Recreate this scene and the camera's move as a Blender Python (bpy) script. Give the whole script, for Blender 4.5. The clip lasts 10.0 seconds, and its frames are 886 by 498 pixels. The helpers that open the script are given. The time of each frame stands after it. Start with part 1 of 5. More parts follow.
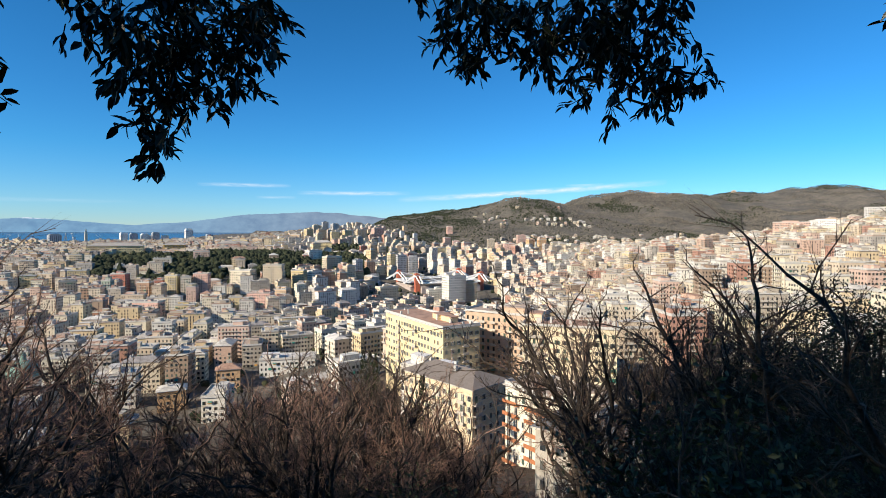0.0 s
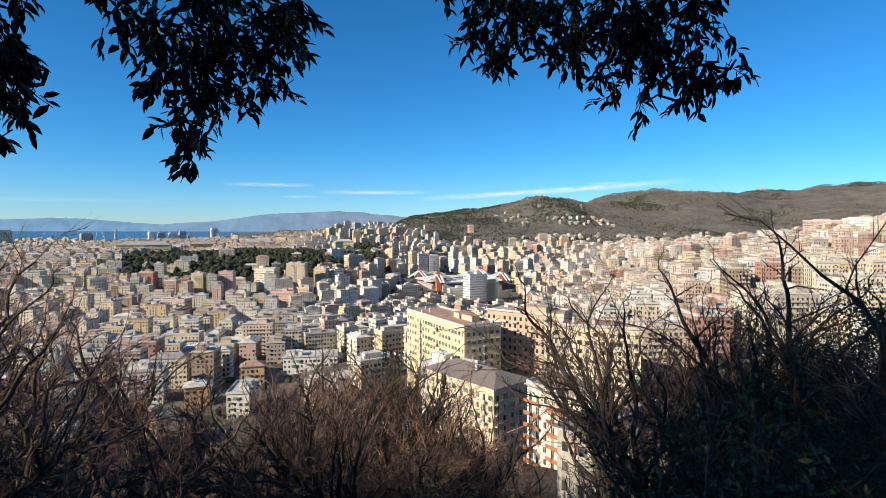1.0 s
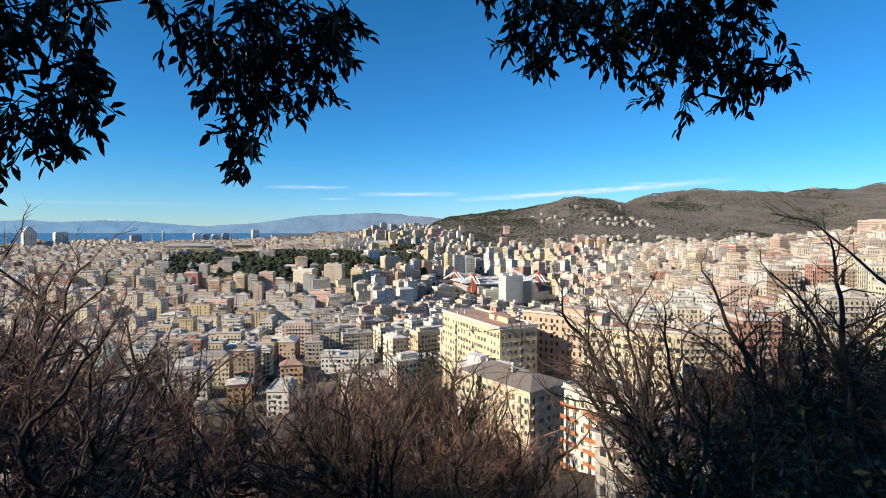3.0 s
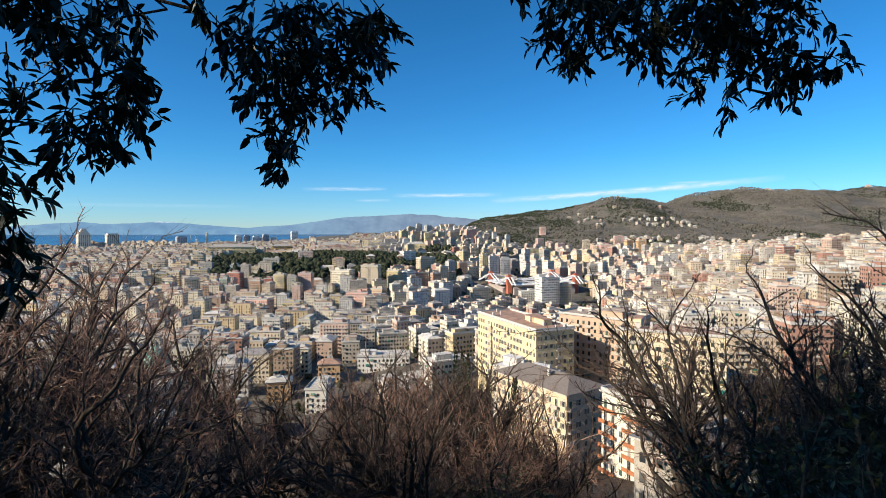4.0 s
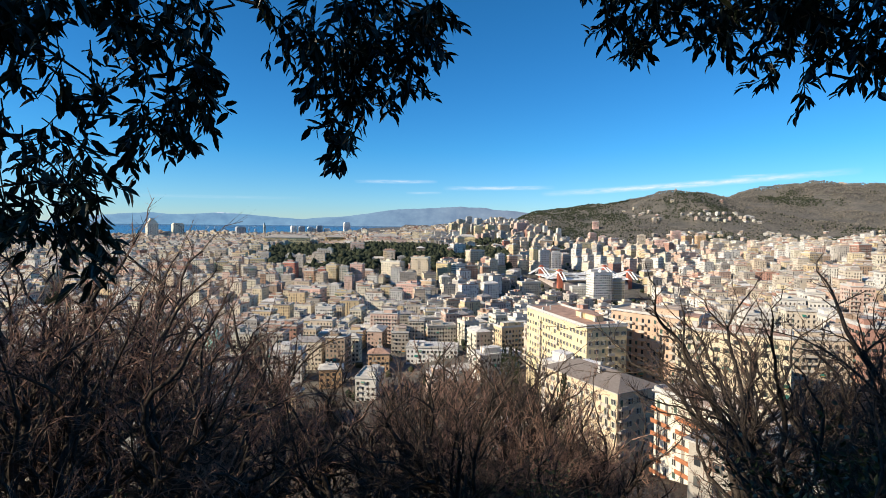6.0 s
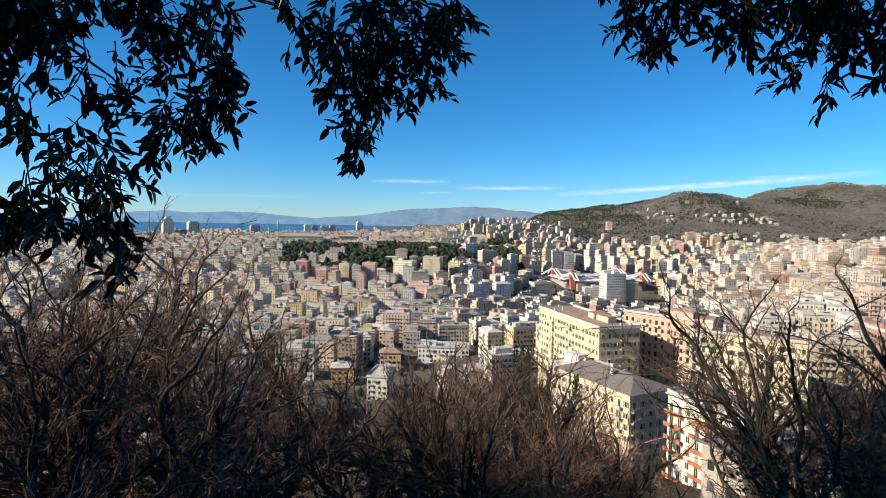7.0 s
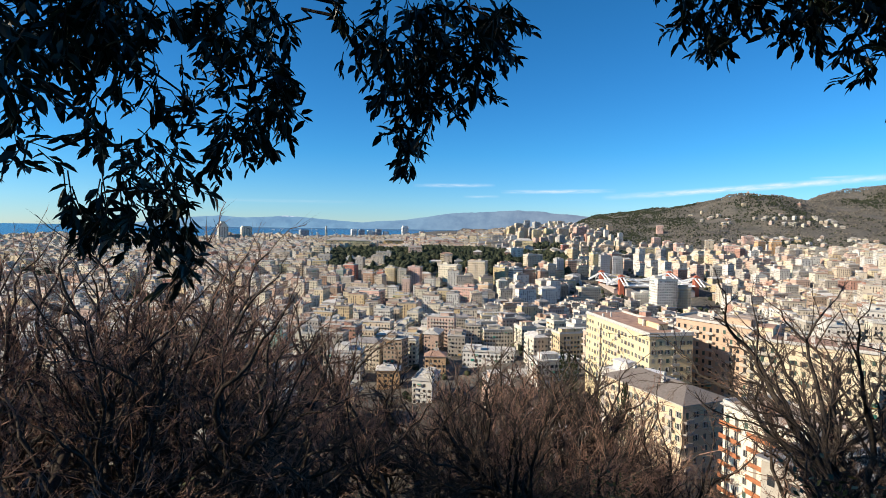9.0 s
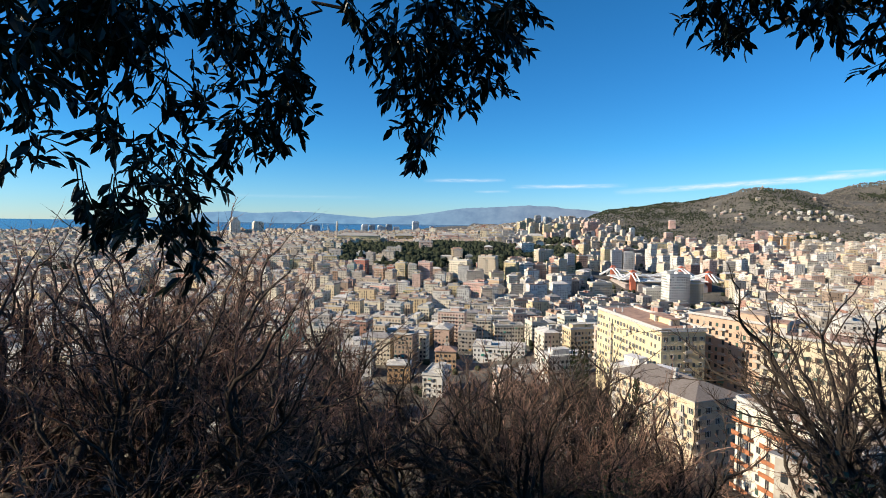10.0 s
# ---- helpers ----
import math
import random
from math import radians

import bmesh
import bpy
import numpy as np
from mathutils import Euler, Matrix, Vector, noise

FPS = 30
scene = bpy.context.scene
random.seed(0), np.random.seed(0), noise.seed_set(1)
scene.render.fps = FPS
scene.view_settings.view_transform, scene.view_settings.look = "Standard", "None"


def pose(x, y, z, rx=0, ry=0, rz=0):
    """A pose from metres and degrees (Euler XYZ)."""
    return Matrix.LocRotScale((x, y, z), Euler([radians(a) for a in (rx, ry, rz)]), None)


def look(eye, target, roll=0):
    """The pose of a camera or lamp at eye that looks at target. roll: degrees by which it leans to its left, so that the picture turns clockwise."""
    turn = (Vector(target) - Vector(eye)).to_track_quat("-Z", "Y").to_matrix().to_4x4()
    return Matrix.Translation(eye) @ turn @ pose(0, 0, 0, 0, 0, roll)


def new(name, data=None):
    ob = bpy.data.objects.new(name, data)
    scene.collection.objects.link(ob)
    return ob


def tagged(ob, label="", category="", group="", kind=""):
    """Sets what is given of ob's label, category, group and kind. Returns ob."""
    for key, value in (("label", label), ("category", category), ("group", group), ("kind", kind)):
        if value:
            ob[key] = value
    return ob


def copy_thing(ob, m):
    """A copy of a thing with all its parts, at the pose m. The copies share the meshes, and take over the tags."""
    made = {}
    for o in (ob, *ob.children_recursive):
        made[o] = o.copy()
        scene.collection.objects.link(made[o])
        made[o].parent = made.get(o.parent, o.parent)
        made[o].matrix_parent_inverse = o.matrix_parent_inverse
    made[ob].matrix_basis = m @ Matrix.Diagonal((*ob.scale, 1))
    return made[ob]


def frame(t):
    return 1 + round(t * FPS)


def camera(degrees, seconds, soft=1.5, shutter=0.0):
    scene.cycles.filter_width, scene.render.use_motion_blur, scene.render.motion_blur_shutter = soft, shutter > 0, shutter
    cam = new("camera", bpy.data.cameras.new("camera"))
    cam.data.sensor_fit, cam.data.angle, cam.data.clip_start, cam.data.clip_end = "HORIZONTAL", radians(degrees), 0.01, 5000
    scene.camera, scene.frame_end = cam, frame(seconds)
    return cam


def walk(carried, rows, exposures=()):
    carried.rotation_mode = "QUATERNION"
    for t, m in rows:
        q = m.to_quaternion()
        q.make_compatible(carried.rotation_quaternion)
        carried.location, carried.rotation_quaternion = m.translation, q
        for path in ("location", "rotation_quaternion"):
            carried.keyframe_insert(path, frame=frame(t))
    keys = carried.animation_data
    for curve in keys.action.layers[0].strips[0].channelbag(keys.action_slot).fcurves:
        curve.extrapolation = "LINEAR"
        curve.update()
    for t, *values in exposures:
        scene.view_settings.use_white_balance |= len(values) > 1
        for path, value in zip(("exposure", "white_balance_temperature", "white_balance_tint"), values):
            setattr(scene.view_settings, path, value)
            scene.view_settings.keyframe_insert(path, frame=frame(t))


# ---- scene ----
cam = camera(80.08, 10.0, soft=0.4)
EYE = Vector((0.0, 0.0, 100.0))
PATH = [
    (0.0, pose(0.000, 0.000, 100.000, 88.22, -0.19, -0.00)),
    (0.5, pose(-0.018, 0.004, 100.000, 88.15, -0.13, 1.25)),
    (1.0, pose(-0.028, 0.003, 99.999, 88.09, -0.14, 2.30)),
    (1.5, pose(-0.025, -0.018, 99.996, 88.19, -0.22, 3.39)),
    (2.0, pose(-0.037, -0.020, 99.998, 88.29, -0.14, 4.33)),
    (3.5, pose(-0.053, -0.035, 99.997, 88.22, -0.03, 7.73)),
    (4.0, pose(-0.046, -0.034, 99.995, 88.34, 0.04, 9.99)),
    (4.5, pose(-0.045, -0.036, 99.994, 88.24, 0.14, 12.01)),
    (5.0, pose(-0.048, -0.045, 99.988, 88.09, 0.04, 13.26)),
    (5.5, pose(-0.057, -0.034, 99.987, 87.70, -0.31, 14.49)),
    (7.0, pose(-0.082, -0.047, 99.987, 87.50, -0.96, 16.75)),
    (7.5, pose(-0.087, -0.050, 99.989, 87.51, -1.13, 17.69)),
    (8.0, pose(-0.091, -0.054, 99.988, 87.69, -0.97, 18.96)),
    (8.5, pose(-0.095, -0.056, 99.991, 87.89, -0.78, 20.27)),
    (9.0, pose(-0.106, -0.053, 99.989, 87.86, -0.83, 21.62)),
    (9.5, pose(-0.113, -0.046, 99.991, 87.54, -0.93, 22.25)),
    (10.0, pose(-0.115, -0.040, 99.987, 87.32, -0.77, 22.75)),
]
walk(cam, PATH, [(0.0, 0.62), (10.0, 0.62)])

# ---- light ----
SUN_AZ, SUN_EL = -126.0, 27.0
world = bpy.data.worlds.new("world")
scene.world = world
world.use_nodes = True
wt = world.node_tree
wt.nodes.clear()
sky = wt.nodes.new("ShaderNodeTexSky")
sky.sky_type = "NISHITA"
sky.sun_disc = False
sky.sun_elevation, sky.sun_rotation = radians(SUN_EL), radians(SUN_AZ)
sky.altitude = 100
sky.air_density, sky.dust_density, sky.ozone_density = 1.0, 0.0, 5.0
bg = wt.nodes.new("ShaderNodeBackground")
bg.inputs["Strength"].default_value = 0.083
wout = wt.nodes.new("ShaderNodeOutputWorld")
tint = wt.nodes.new("ShaderNodeHueSaturation")
tint.inputs["Saturation"].default_value = 1.2
wt.links.new(sky.outputs[0], tint.inputs["Color"])
# clearer, bluer air low down
geo = wt.nodes.new("ShaderNodeTexCoord")
sepw = wt.nodes.new("ShaderNodeSeparateXYZ")
wt.links.new(geo.outputs["Generated"], sepw.inputs[0])
low = wt.nodes.new("ShaderNodeValToRGB")
el_ = low.color_ramp.elements
el_.new(0.5)
for k_, (p_, c_) in zip(range(3), ((0.0, (0.72, 0.93, 1.24)), (0.14, (0.45, 0.97, 1.20)), (0.45, (0.50, 0.97, 1.05)))):
    el_[k_].position = p_
    el_[k_].color = (*c_, 1)
wt.links.new(sepw.outputs["Z"], low.inputs[0])
mul = wt.nodes.new("ShaderNodeMix")
mul.data_type, mul.blend_type = "RGBA", "MULTIPLY"
mul.inputs[0].default_value = 1.0
wt.links.new(tint.outputs[0], mul.inputs[6])
wt.links.new(low.outputs[0], mul.inputs[7])
wt.links.new(mul.outputs[2], bg.inputs[0])
wt.links.new(bg.outputs[0], wout.inputs[0])
sun = new("sun", bpy.data.lights.new("sun", "SUN"))
sun.data.energy, sun.data.angle, sun.data.color = 5.0, radians(0.53), (1.0, 0.88, 0.70)
sd = Vector((math.sin(radians(SUN_AZ)) * math.cos(radians(SUN_EL)), math.cos(radians(SUN_AZ)) * math.cos(radians(SUN_EL)), math.sin(radians(SUN_EL))))
sun.matrix_world = look(sd * 50 + Vector((0, 0, 100)), (0, 0, 100))


# ---- materials ----
class Mat:
    """A principled material with helpers for procedural colour and relief."""

    def __init__(self, name, rough=0.8, metal=0.0, spec=0.3):
        self.m = bpy.data.materials.new(name)
        self.m.use_nodes = True
        self.t = self.m.node_tree
        self.b = self.t.nodes["Principled BSDF"]
        self.b.inputs["Roughness"].default_value = rough
        self.b.inputs["Metallic"].default_value = metal
        self.b.inputs["Specular IOR Level"].default_value = spec

    def node(self, kind, **values):
        n = self.t.nodes.new(kind)
        for k, v in values.items():
            n.inputs[k.replace("_", " ")].default_value = v
        return n

    def noise(self, scale, detail=3, rough=0.6, vec=None):
        n = self.node("ShaderNodeTexNoise", Scale=scale, Detail=detail, Roughness=rough)
        if vec is None:
            g = self.t.nodes.new("ShaderNodeNewGeometry")
            vec = g.outputs["Position"]
        self.t.links.new(vec, n.inputs["Vector"])
        return n.outputs["Fac"]

    def ramp(self, fac, stops, constant=False):
        r = self.t.nodes.new("ShaderNodeValToRGB")
        if constant:
            r.color_ramp.interpolation = "CONSTANT"
        e = r.color_ramp.elements
        while len(e) < len(stops):
            e.new(0.5)
        for k, (p, c) in zip(range(len(stops)), stops):
            e[k].position = p
        for k, (p, c) in zip(range(len(stops)), stops):
            e[k].color = (*c, 1)
        self.t.links.new(fac, r.inputs[0])
        return r.outputs[0]

    def mix(self, a, b, fac, blend="MIX"):
        n = self.t.nodes.new("ShaderNodeMix")
        n.data_type, n.blend_type = "RGBA", blend
        for sock, v in ((n.inputs[6], a), (n.inputs[7], b), (n.inputs[0], fac)):
            if isinstance(v, tuple):
                sock.default_value = (*v, 1)
            elif isinstance(v, (int, float)):
                sock.default_value = v
            else:
                self.t.links.new(v, sock)
        return n.outputs[2]

    def color(self, c):
        if isinstance(c, tuple):
            self.b.inputs["Base Color"].default_value = (*c, 1)
        else:
            self.t.links.new(c, self.b.inputs["Base Color"])
        return self

    def bump(self, fac, strength=0.3, distance=0.1):
        n = self.node("ShaderNodeBump", Strength=strength, Distance=distance)
        self.t.links.new(fac, n.inputs["Height"])
        self.t.links.new(n.outputs[0], self.b.inputs["Normal"])
        return self


def random_of(mat, island):
    if island:
        return mat.t.nodes.new("ShaderNodeNewGeometry").outputs["Random Per Island"]
    return mat.t.nodes.new("ShaderNodeObjectInfo").outputs["Random"]


PLASTER = [(0.00, (0.70, 0.59, 0.40)), (0.09, (0.64, 0.50, 0.31)), (0.17, (0.66, 0.58, 0.46)), (0.27, (0.72, 0.69, 0.62)), (0.38, (0.58, 0.41, 0.32)), (0.45, (0.46, 0.41, 0.34)), (0.53, (0.64, 0.53, 0.40)), (0.61, (0.44, 0.25, 0.19)), (0.66, (0.70, 0.64, 0.50)), (0.77, (0.42, 0.39, 0.35)), (0.83, (0.63, 0.46, 0.38)), (0.89, (0.36, 0.27, 0.20)), (0.93, (0.70, 0.67, 0.61))]


def plaster(name, island=False, fixed=None):
    m = Mat(name, 0.9)
    base = fixed if fixed else m.ramp(random_of(m, island), PLASTER, True)
    grime = m.ramp(m.noise(0.12, 4, 0.65), [(0.3, (0.74, 0.72, 0.7)), (0.65, (1, 1, 1))])
    fine = m.ramp(m.noise(1.7, 3), [(0.3, (0.86, 0.85, 0.83)), (0.7, (1.05, 1.05, 1.05))])
    m.color(m.mix(m.mix(base, grime, 0.7, "MULTIPLY"), fine, 0.7, "MULTIPLY"))
    return m.m


def roofing(name, island=False):
    m = Mat(name, 0.9)
    base = m.ramp(random_of(m, island), [(0.0, (0.38, 0.35, 0.31)), (0.2, (0.50, 0.47, 0.42)), (0.4, (0.42, 0.33, 0.26)), (0.52, (0.28, 0.26, 0.25)), (0.64, (0.58, 0.55, 0.51)), (0.86, (0.40, 0.25, 0.18))], True)
    patch = m.ramp(m.noise(0.35, 4, 0.7), [(0.35, (0.6, 0.6, 0.6)), (0.6, (1.1, 1.1, 1.1))])
    m.color(m.mix(base, patch, 0.8, "MULTIPLY"))
    return m.m


def simple(name, c, rough=0.8, metal=0.0, var=0.25, scale=2.0, bump=0.0, spec=0.3):
    m = Mat(name, rough, metal, spec)
    n = m.noise(scale, 4)
    m.color(m.mix(c, m.ramp(n, [(0.3, (1 - var,) * 3), (0.7, (1 + var * 0.4,) * 3)]), 1.0, "MULTIPLY"))
    if bump:
        m.bump(n, bump)
    return m.m


M_WALL, M_WALL_FAR = plaster("plaster"), plaster("plaster_far", True)
M_ROOF, M_ROOF_FAR = roofing("roofing"), roofing("roofing_far", True)
M_PANE = simple("window_glass", (0.035, 0.04, 0.045), 0.15, spec=0.5)
M_SHUT = Mat("shutter", 0.7)
M_SHUT.color(M_SHUT.ramp(random_of(M_SHUT, True), [(0, (0.05, 0.09, 0.07)), (0.35, (0.10, 0.10, 0.09)), (0.6, (0.32, 0.29, 0.24)), (0.8, (0.14, 0.09, 0.06))], True))
M_SHUT = M_SHUT.m
M_CONCRETE = simple("concrete", (0.52, 0.50, 0.46), 0.9)


def terrain_material():
    m = Mat("hillside", 0.95)
    # tones lightened and greyed to put distance haze into the hill colour
    wood = m.ramp(m.noise(0.012, 6, 0.7), [(0.32, (0.09, 0.09, 0.075)), (0.48, (0.15, 0.135, 0.112)), (0.62, (0.20, 0.175, 0.142)), (0.78, (0.28, 0.24, 0.185))])
    fine = m.ramp(m.noise(0.15, 5, 0.75), [(0.3, (0.4, 0.4, 0.4)), (0.7, (1.2, 1.2, 1.2))])
    # leaf litter on the near wooded slope, its colour also kept dark for shade
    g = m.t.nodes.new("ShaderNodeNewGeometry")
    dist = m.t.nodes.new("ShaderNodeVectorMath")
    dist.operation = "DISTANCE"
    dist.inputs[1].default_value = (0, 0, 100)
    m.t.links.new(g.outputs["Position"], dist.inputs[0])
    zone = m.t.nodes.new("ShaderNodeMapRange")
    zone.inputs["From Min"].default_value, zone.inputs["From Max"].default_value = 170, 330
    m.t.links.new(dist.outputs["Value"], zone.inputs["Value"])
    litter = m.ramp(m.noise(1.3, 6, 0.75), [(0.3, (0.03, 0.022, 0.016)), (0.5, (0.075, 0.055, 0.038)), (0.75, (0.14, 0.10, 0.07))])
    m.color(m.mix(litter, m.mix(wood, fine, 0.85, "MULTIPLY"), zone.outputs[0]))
    m.bump(m.noise(0.06, 6, 0.75), 1.0, 6.0)
    return m.m


M_GROUND = terrain_material()


def sea_material():
    m = Mat("sea", 0.25, 0, 0.5)
    m.color(m.mix((0.012, 0.07, 0.16), (0.02, 0.095, 0.19), m.noise(0.004, 4)))
    m.bump(m.noise(0.05, 3), 0.4, 1.0)
    return m.m


# ---- terrain ----
RANGES = [250, 500, 750, 1000, 1400, 1900, 2400, 3200, 4000, 4900]
PROFILE = {
    -75: [8, 8, 18, 28, 38, 44, 48, 48, 48, 60],
    -48: [8, 8, 20, 31, 40, 45, 50, 49, 50, 60],
    -30: [8, 6, 24, 46, 50, 50, 52, 50, 60, 80],
    -20: [10, 5, 28, 51, 55, 59, 65, 79, 86, 90],
    -10: [24, 4, 22, 40, 58, 110, 95, 80, 84, 92],
    -5: [30, 5, 14, 32, 50, 112, 166, 140, 110, 96],
    0: [34, 6, 8, 27, 43, 98, 200, 150, 130, 100],
    10: [34, 10, 8, 22, 40, 94, 256, 226, 190, 120],
    15: [38, 15, 18, 34, 46, 78, 180, 296, 260, 150],
    21: [40, 22, 30, 46, 50, 67, 124, 330, 310, 200],
    25: [42, 34, 42, 54, 62, 68, 104, 300, 350, 230],
    30: [44, 48, 54, 62, 78, 70, 80, 220, 368, 250],
    36: [48, 54, 66, 80, 100, 84, 86, 200, 370, 260],
    42: [50, 58, 78, 98, 122, 95, 96, 210, 356, 280],
    65: [60, 60, 80, 100, 122, 100, 100, 220, 360, 280],
}
COLS = sorted(PROFILE)


def smooth(t):
    return t * t * (3 - 2 * t)


def table_z(az, r):
    az = min(max(az, COLS[0]), COLS[-1] - 0.01)
    r = min(max(r, RANGES[0]), RANGES[-1] - 0.01)
    i = max(k for k in range(len(COLS) - 1) if COLS[k] <= az)
    j = max(k for k in range(len(RANGES) - 1) if RANGES[k] <= r)
    u = smooth((az - COLS[i]) / (COLS[i + 1] - COLS[i]))
    v = (r - RANGES[j]) / (RANGES[j + 1] - RANGES[j])
    v = 0.5 * v + 0.5 * smooth(v)
    a, b = PROFILE[COLS[i]], PROFILE[COLS[i + 1]]
    return (a[j] * (1 - u) + b[j] * u) * (1 - v) + (a[j + 1] * (1 - u) + b[j + 1] * u) * v


def ground_z(x, y):
    r = math.hypot(x, y)
    az = math.degrees(math.atan2(x, y))
    front = max(-1.0, min(1.0, (y + 0.3 * r) / (r + 1e-6) * 1.2))
    bench = smooth(min(1.0, max(0.0, (az + 26) / 16))) * (1.0 if az < 90 else 0.0)
    near = 98.3 - (0.56 * r - 0.24 * bench * max(0.0, r - 60)) * front if front > 0 else 98.3 + 0.66 * min(r, 62) * min(1.0, -front * 2.2)
    if r > 100:
        n = noise.fractal(Vector((x * 0.004, y * 0.004, 3.1)), 0.9, 2.1, 5)
        far = table_z(az, r) + n * (min(20.0, max(0.0, (r - 900) * 0.01) + max(0.0, (r - 1600) * 0.02)) + 20 * smooth(min(1.0, max(0.0, (r - 2500) / 700))))
        far += 30 * math.exp(-((az - 36.2) / 1.7) ** 2 - ((r - 4000) / 300) ** 2)
        if r > 3000 and az < -20:
            far = table_z(az, r)
        if front <= 0.15:
            far = max(far, 98.3 + 41 * min(1.0, max(0.0, -front * 2.2)))
        k = smooth(min(1.0, max(0.0, (r - 100) / 170)))
        return near * (1 - k) + far * k if r < 270 else far
    return near + 0.35 * noise.noise(Vector((x * 0.3, y * 0.3, 0.5))) * min(1.0, r / 4)


def polar(az, r, z=None):
    a = radians(az)
    x, y = r * math.sin(a), r * math.cos(a)
    return Vector((x, y, ground_z(x, y) if z is None else z))


def mesh_object(name, verts, faces, mats, mat_index=None, smooth_shade=False):
    me = bpy.data.meshes.new(name)
    me.from_pydata(verts, [], faces)
    for m in mats:
        me.materials.append(m)
    if mat_index is not None:
        me.polygons.foreach_set("material_index", mat_index)
    if smooth_shade:
        me.polygons.foreach_set("use_smooth", [True] * len(me.polygons))
    me.update()
    return new(name, me)


def polar_sheet(name, azs, rs, zf, mats, closed=False):
    verts, faces = [], []
    for r in rs:
        for a in azs:
            x, y = r * math.sin(radians(a)), r * math.cos(radians(a))
            verts.append((x, y, zf(x, y)))
    n = len(azs)
    for j in range(len(rs) - 1):
        for i in range(n if closed else n - 1):
            k = (i + 1) % n
            faces.append((j * n + i, (j + 1) * n + i, (j + 1) * n + k, j * n + k))
    if closed:
        faces.append(tuple(range(n)))
    return mesh_object(name, verts, faces, mats, smooth_shade=True)


rs = [0.5 * 1.045 ** k for k in range(212)]
rs = [r for r in rs if r < 4950] + [4950]
azs = [i * 0.75 for i in range(480)]
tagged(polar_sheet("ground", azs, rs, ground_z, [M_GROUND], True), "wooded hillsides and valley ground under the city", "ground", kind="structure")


def sea_z(x, y):
    return 53.0 + max(0.0, math.hypot(x, y) - 2850) * 0.0225


tagged(polar_sheet("sea", [-80 + i * 0.5 for i in range(121)], [2700 + 40 * i for i in range(56)], sea_z, [sea_material()]),
       "calm deep blue sea reaching to the horizon", "sea", kind="structure")


def far_mountains():
    crest = [(-56, -0.2), (-52, 0.2), (-48.9, 0.71), (-44.7, 1.04), (-41.9, 0.87), (-38.2, 1.2), (-34.2, 0.83), (-30.3, 0.64), (-25.7, 0.97),
             (-20.2, 1.8), (-16.5, 1.95), (-13.5, 2.18), (-11, 2.0), (-6.7, 1.6), (-2, 1.2), (4, 0.6)]
    verts, faces = [], []
    n = 360
    for k in range(n):
        az = -56 + 60 * k / (n - 1)
        i = max(j for j in range(len(crest) - 1) if crest[j][0] <= az)
        u = (az - crest[i][0]) / (crest[i + 1][0] - crest[i][0])
        el = crest[i][1] * (1 - u) + crest[i + 1][1] * u
        el += 0.07 * noise.fractal(Vector((az * 0.6, 7.7, 0)), 0.8, 2.0, 5)
        for row, (r, f) in enumerate(((4700, 0.0), (4760, 0.35), (4820, 0.75), (4870, 1.0), (4940, 0.9))):
            f += 0.10 * noise.noise(Vector((az * 1.4, row * 0.9, 2))) * (0 < row < 3)
            z = 90 + (100 + 4870 * math.tan(radians(el)) - 90) * f
            verts.append((r * math.sin(radians(az)), r * math.cos(radians(az)), z))
    for k in range(n - 1):
        for row in range(4):
            a = k * 5 + row
            faces.append((a, a + 5, a + 6, a + 1))
    # air haze is painted: blue tones by distance, given off as emission
    m = Mat("painted_mountain_haze", 1.0)
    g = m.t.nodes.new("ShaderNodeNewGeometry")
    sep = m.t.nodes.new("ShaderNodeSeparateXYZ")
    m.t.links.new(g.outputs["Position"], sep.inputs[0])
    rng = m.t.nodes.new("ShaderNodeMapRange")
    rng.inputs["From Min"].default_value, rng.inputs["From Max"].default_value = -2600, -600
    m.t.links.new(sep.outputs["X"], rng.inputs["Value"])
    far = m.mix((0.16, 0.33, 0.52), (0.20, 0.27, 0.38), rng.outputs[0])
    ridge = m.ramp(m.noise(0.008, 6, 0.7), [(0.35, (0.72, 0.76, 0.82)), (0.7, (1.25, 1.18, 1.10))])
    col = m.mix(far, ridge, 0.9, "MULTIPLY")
    # snow on the farthest summits

    def compare(sock, op, value):
        n = m.t.nodes.new("ShaderNodeMath")
        n.operation = op
        n.inputs[1].default_value = value
        m.t.links.new(sock, n.inputs[0])
        return n.outputs[0]

    both = m.t.nodes.new("ShaderNodeMath")
    both.operation = "MULTIPLY"
    m.t.links.new(compare(sep.outputs["Z"], "GREATER_THAN", 192.0), both.inputs[0])
    m.t.links.new(compare(sep.outputs["X"], "LESS_THAN", -2750.0), both.inputs[1])
    patch = m.ramp(m.noise(0.03, 4, 0.7), [(0.42, (0, 0, 0)), (0.55, (1, 1, 1))])
    snow = m.t.nodes.new("ShaderNodeMath")
    snow.operation = "MULTIPLY"
    m.t.links.new(both.outputs[0], snow.inputs[0])
    m.t.links.new(patch, snow.inputs[1])
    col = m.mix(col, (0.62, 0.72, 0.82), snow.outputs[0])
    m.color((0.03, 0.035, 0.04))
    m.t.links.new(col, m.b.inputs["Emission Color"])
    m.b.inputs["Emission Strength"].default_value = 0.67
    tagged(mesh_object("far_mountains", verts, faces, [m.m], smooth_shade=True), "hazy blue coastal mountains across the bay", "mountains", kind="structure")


far_mountains()


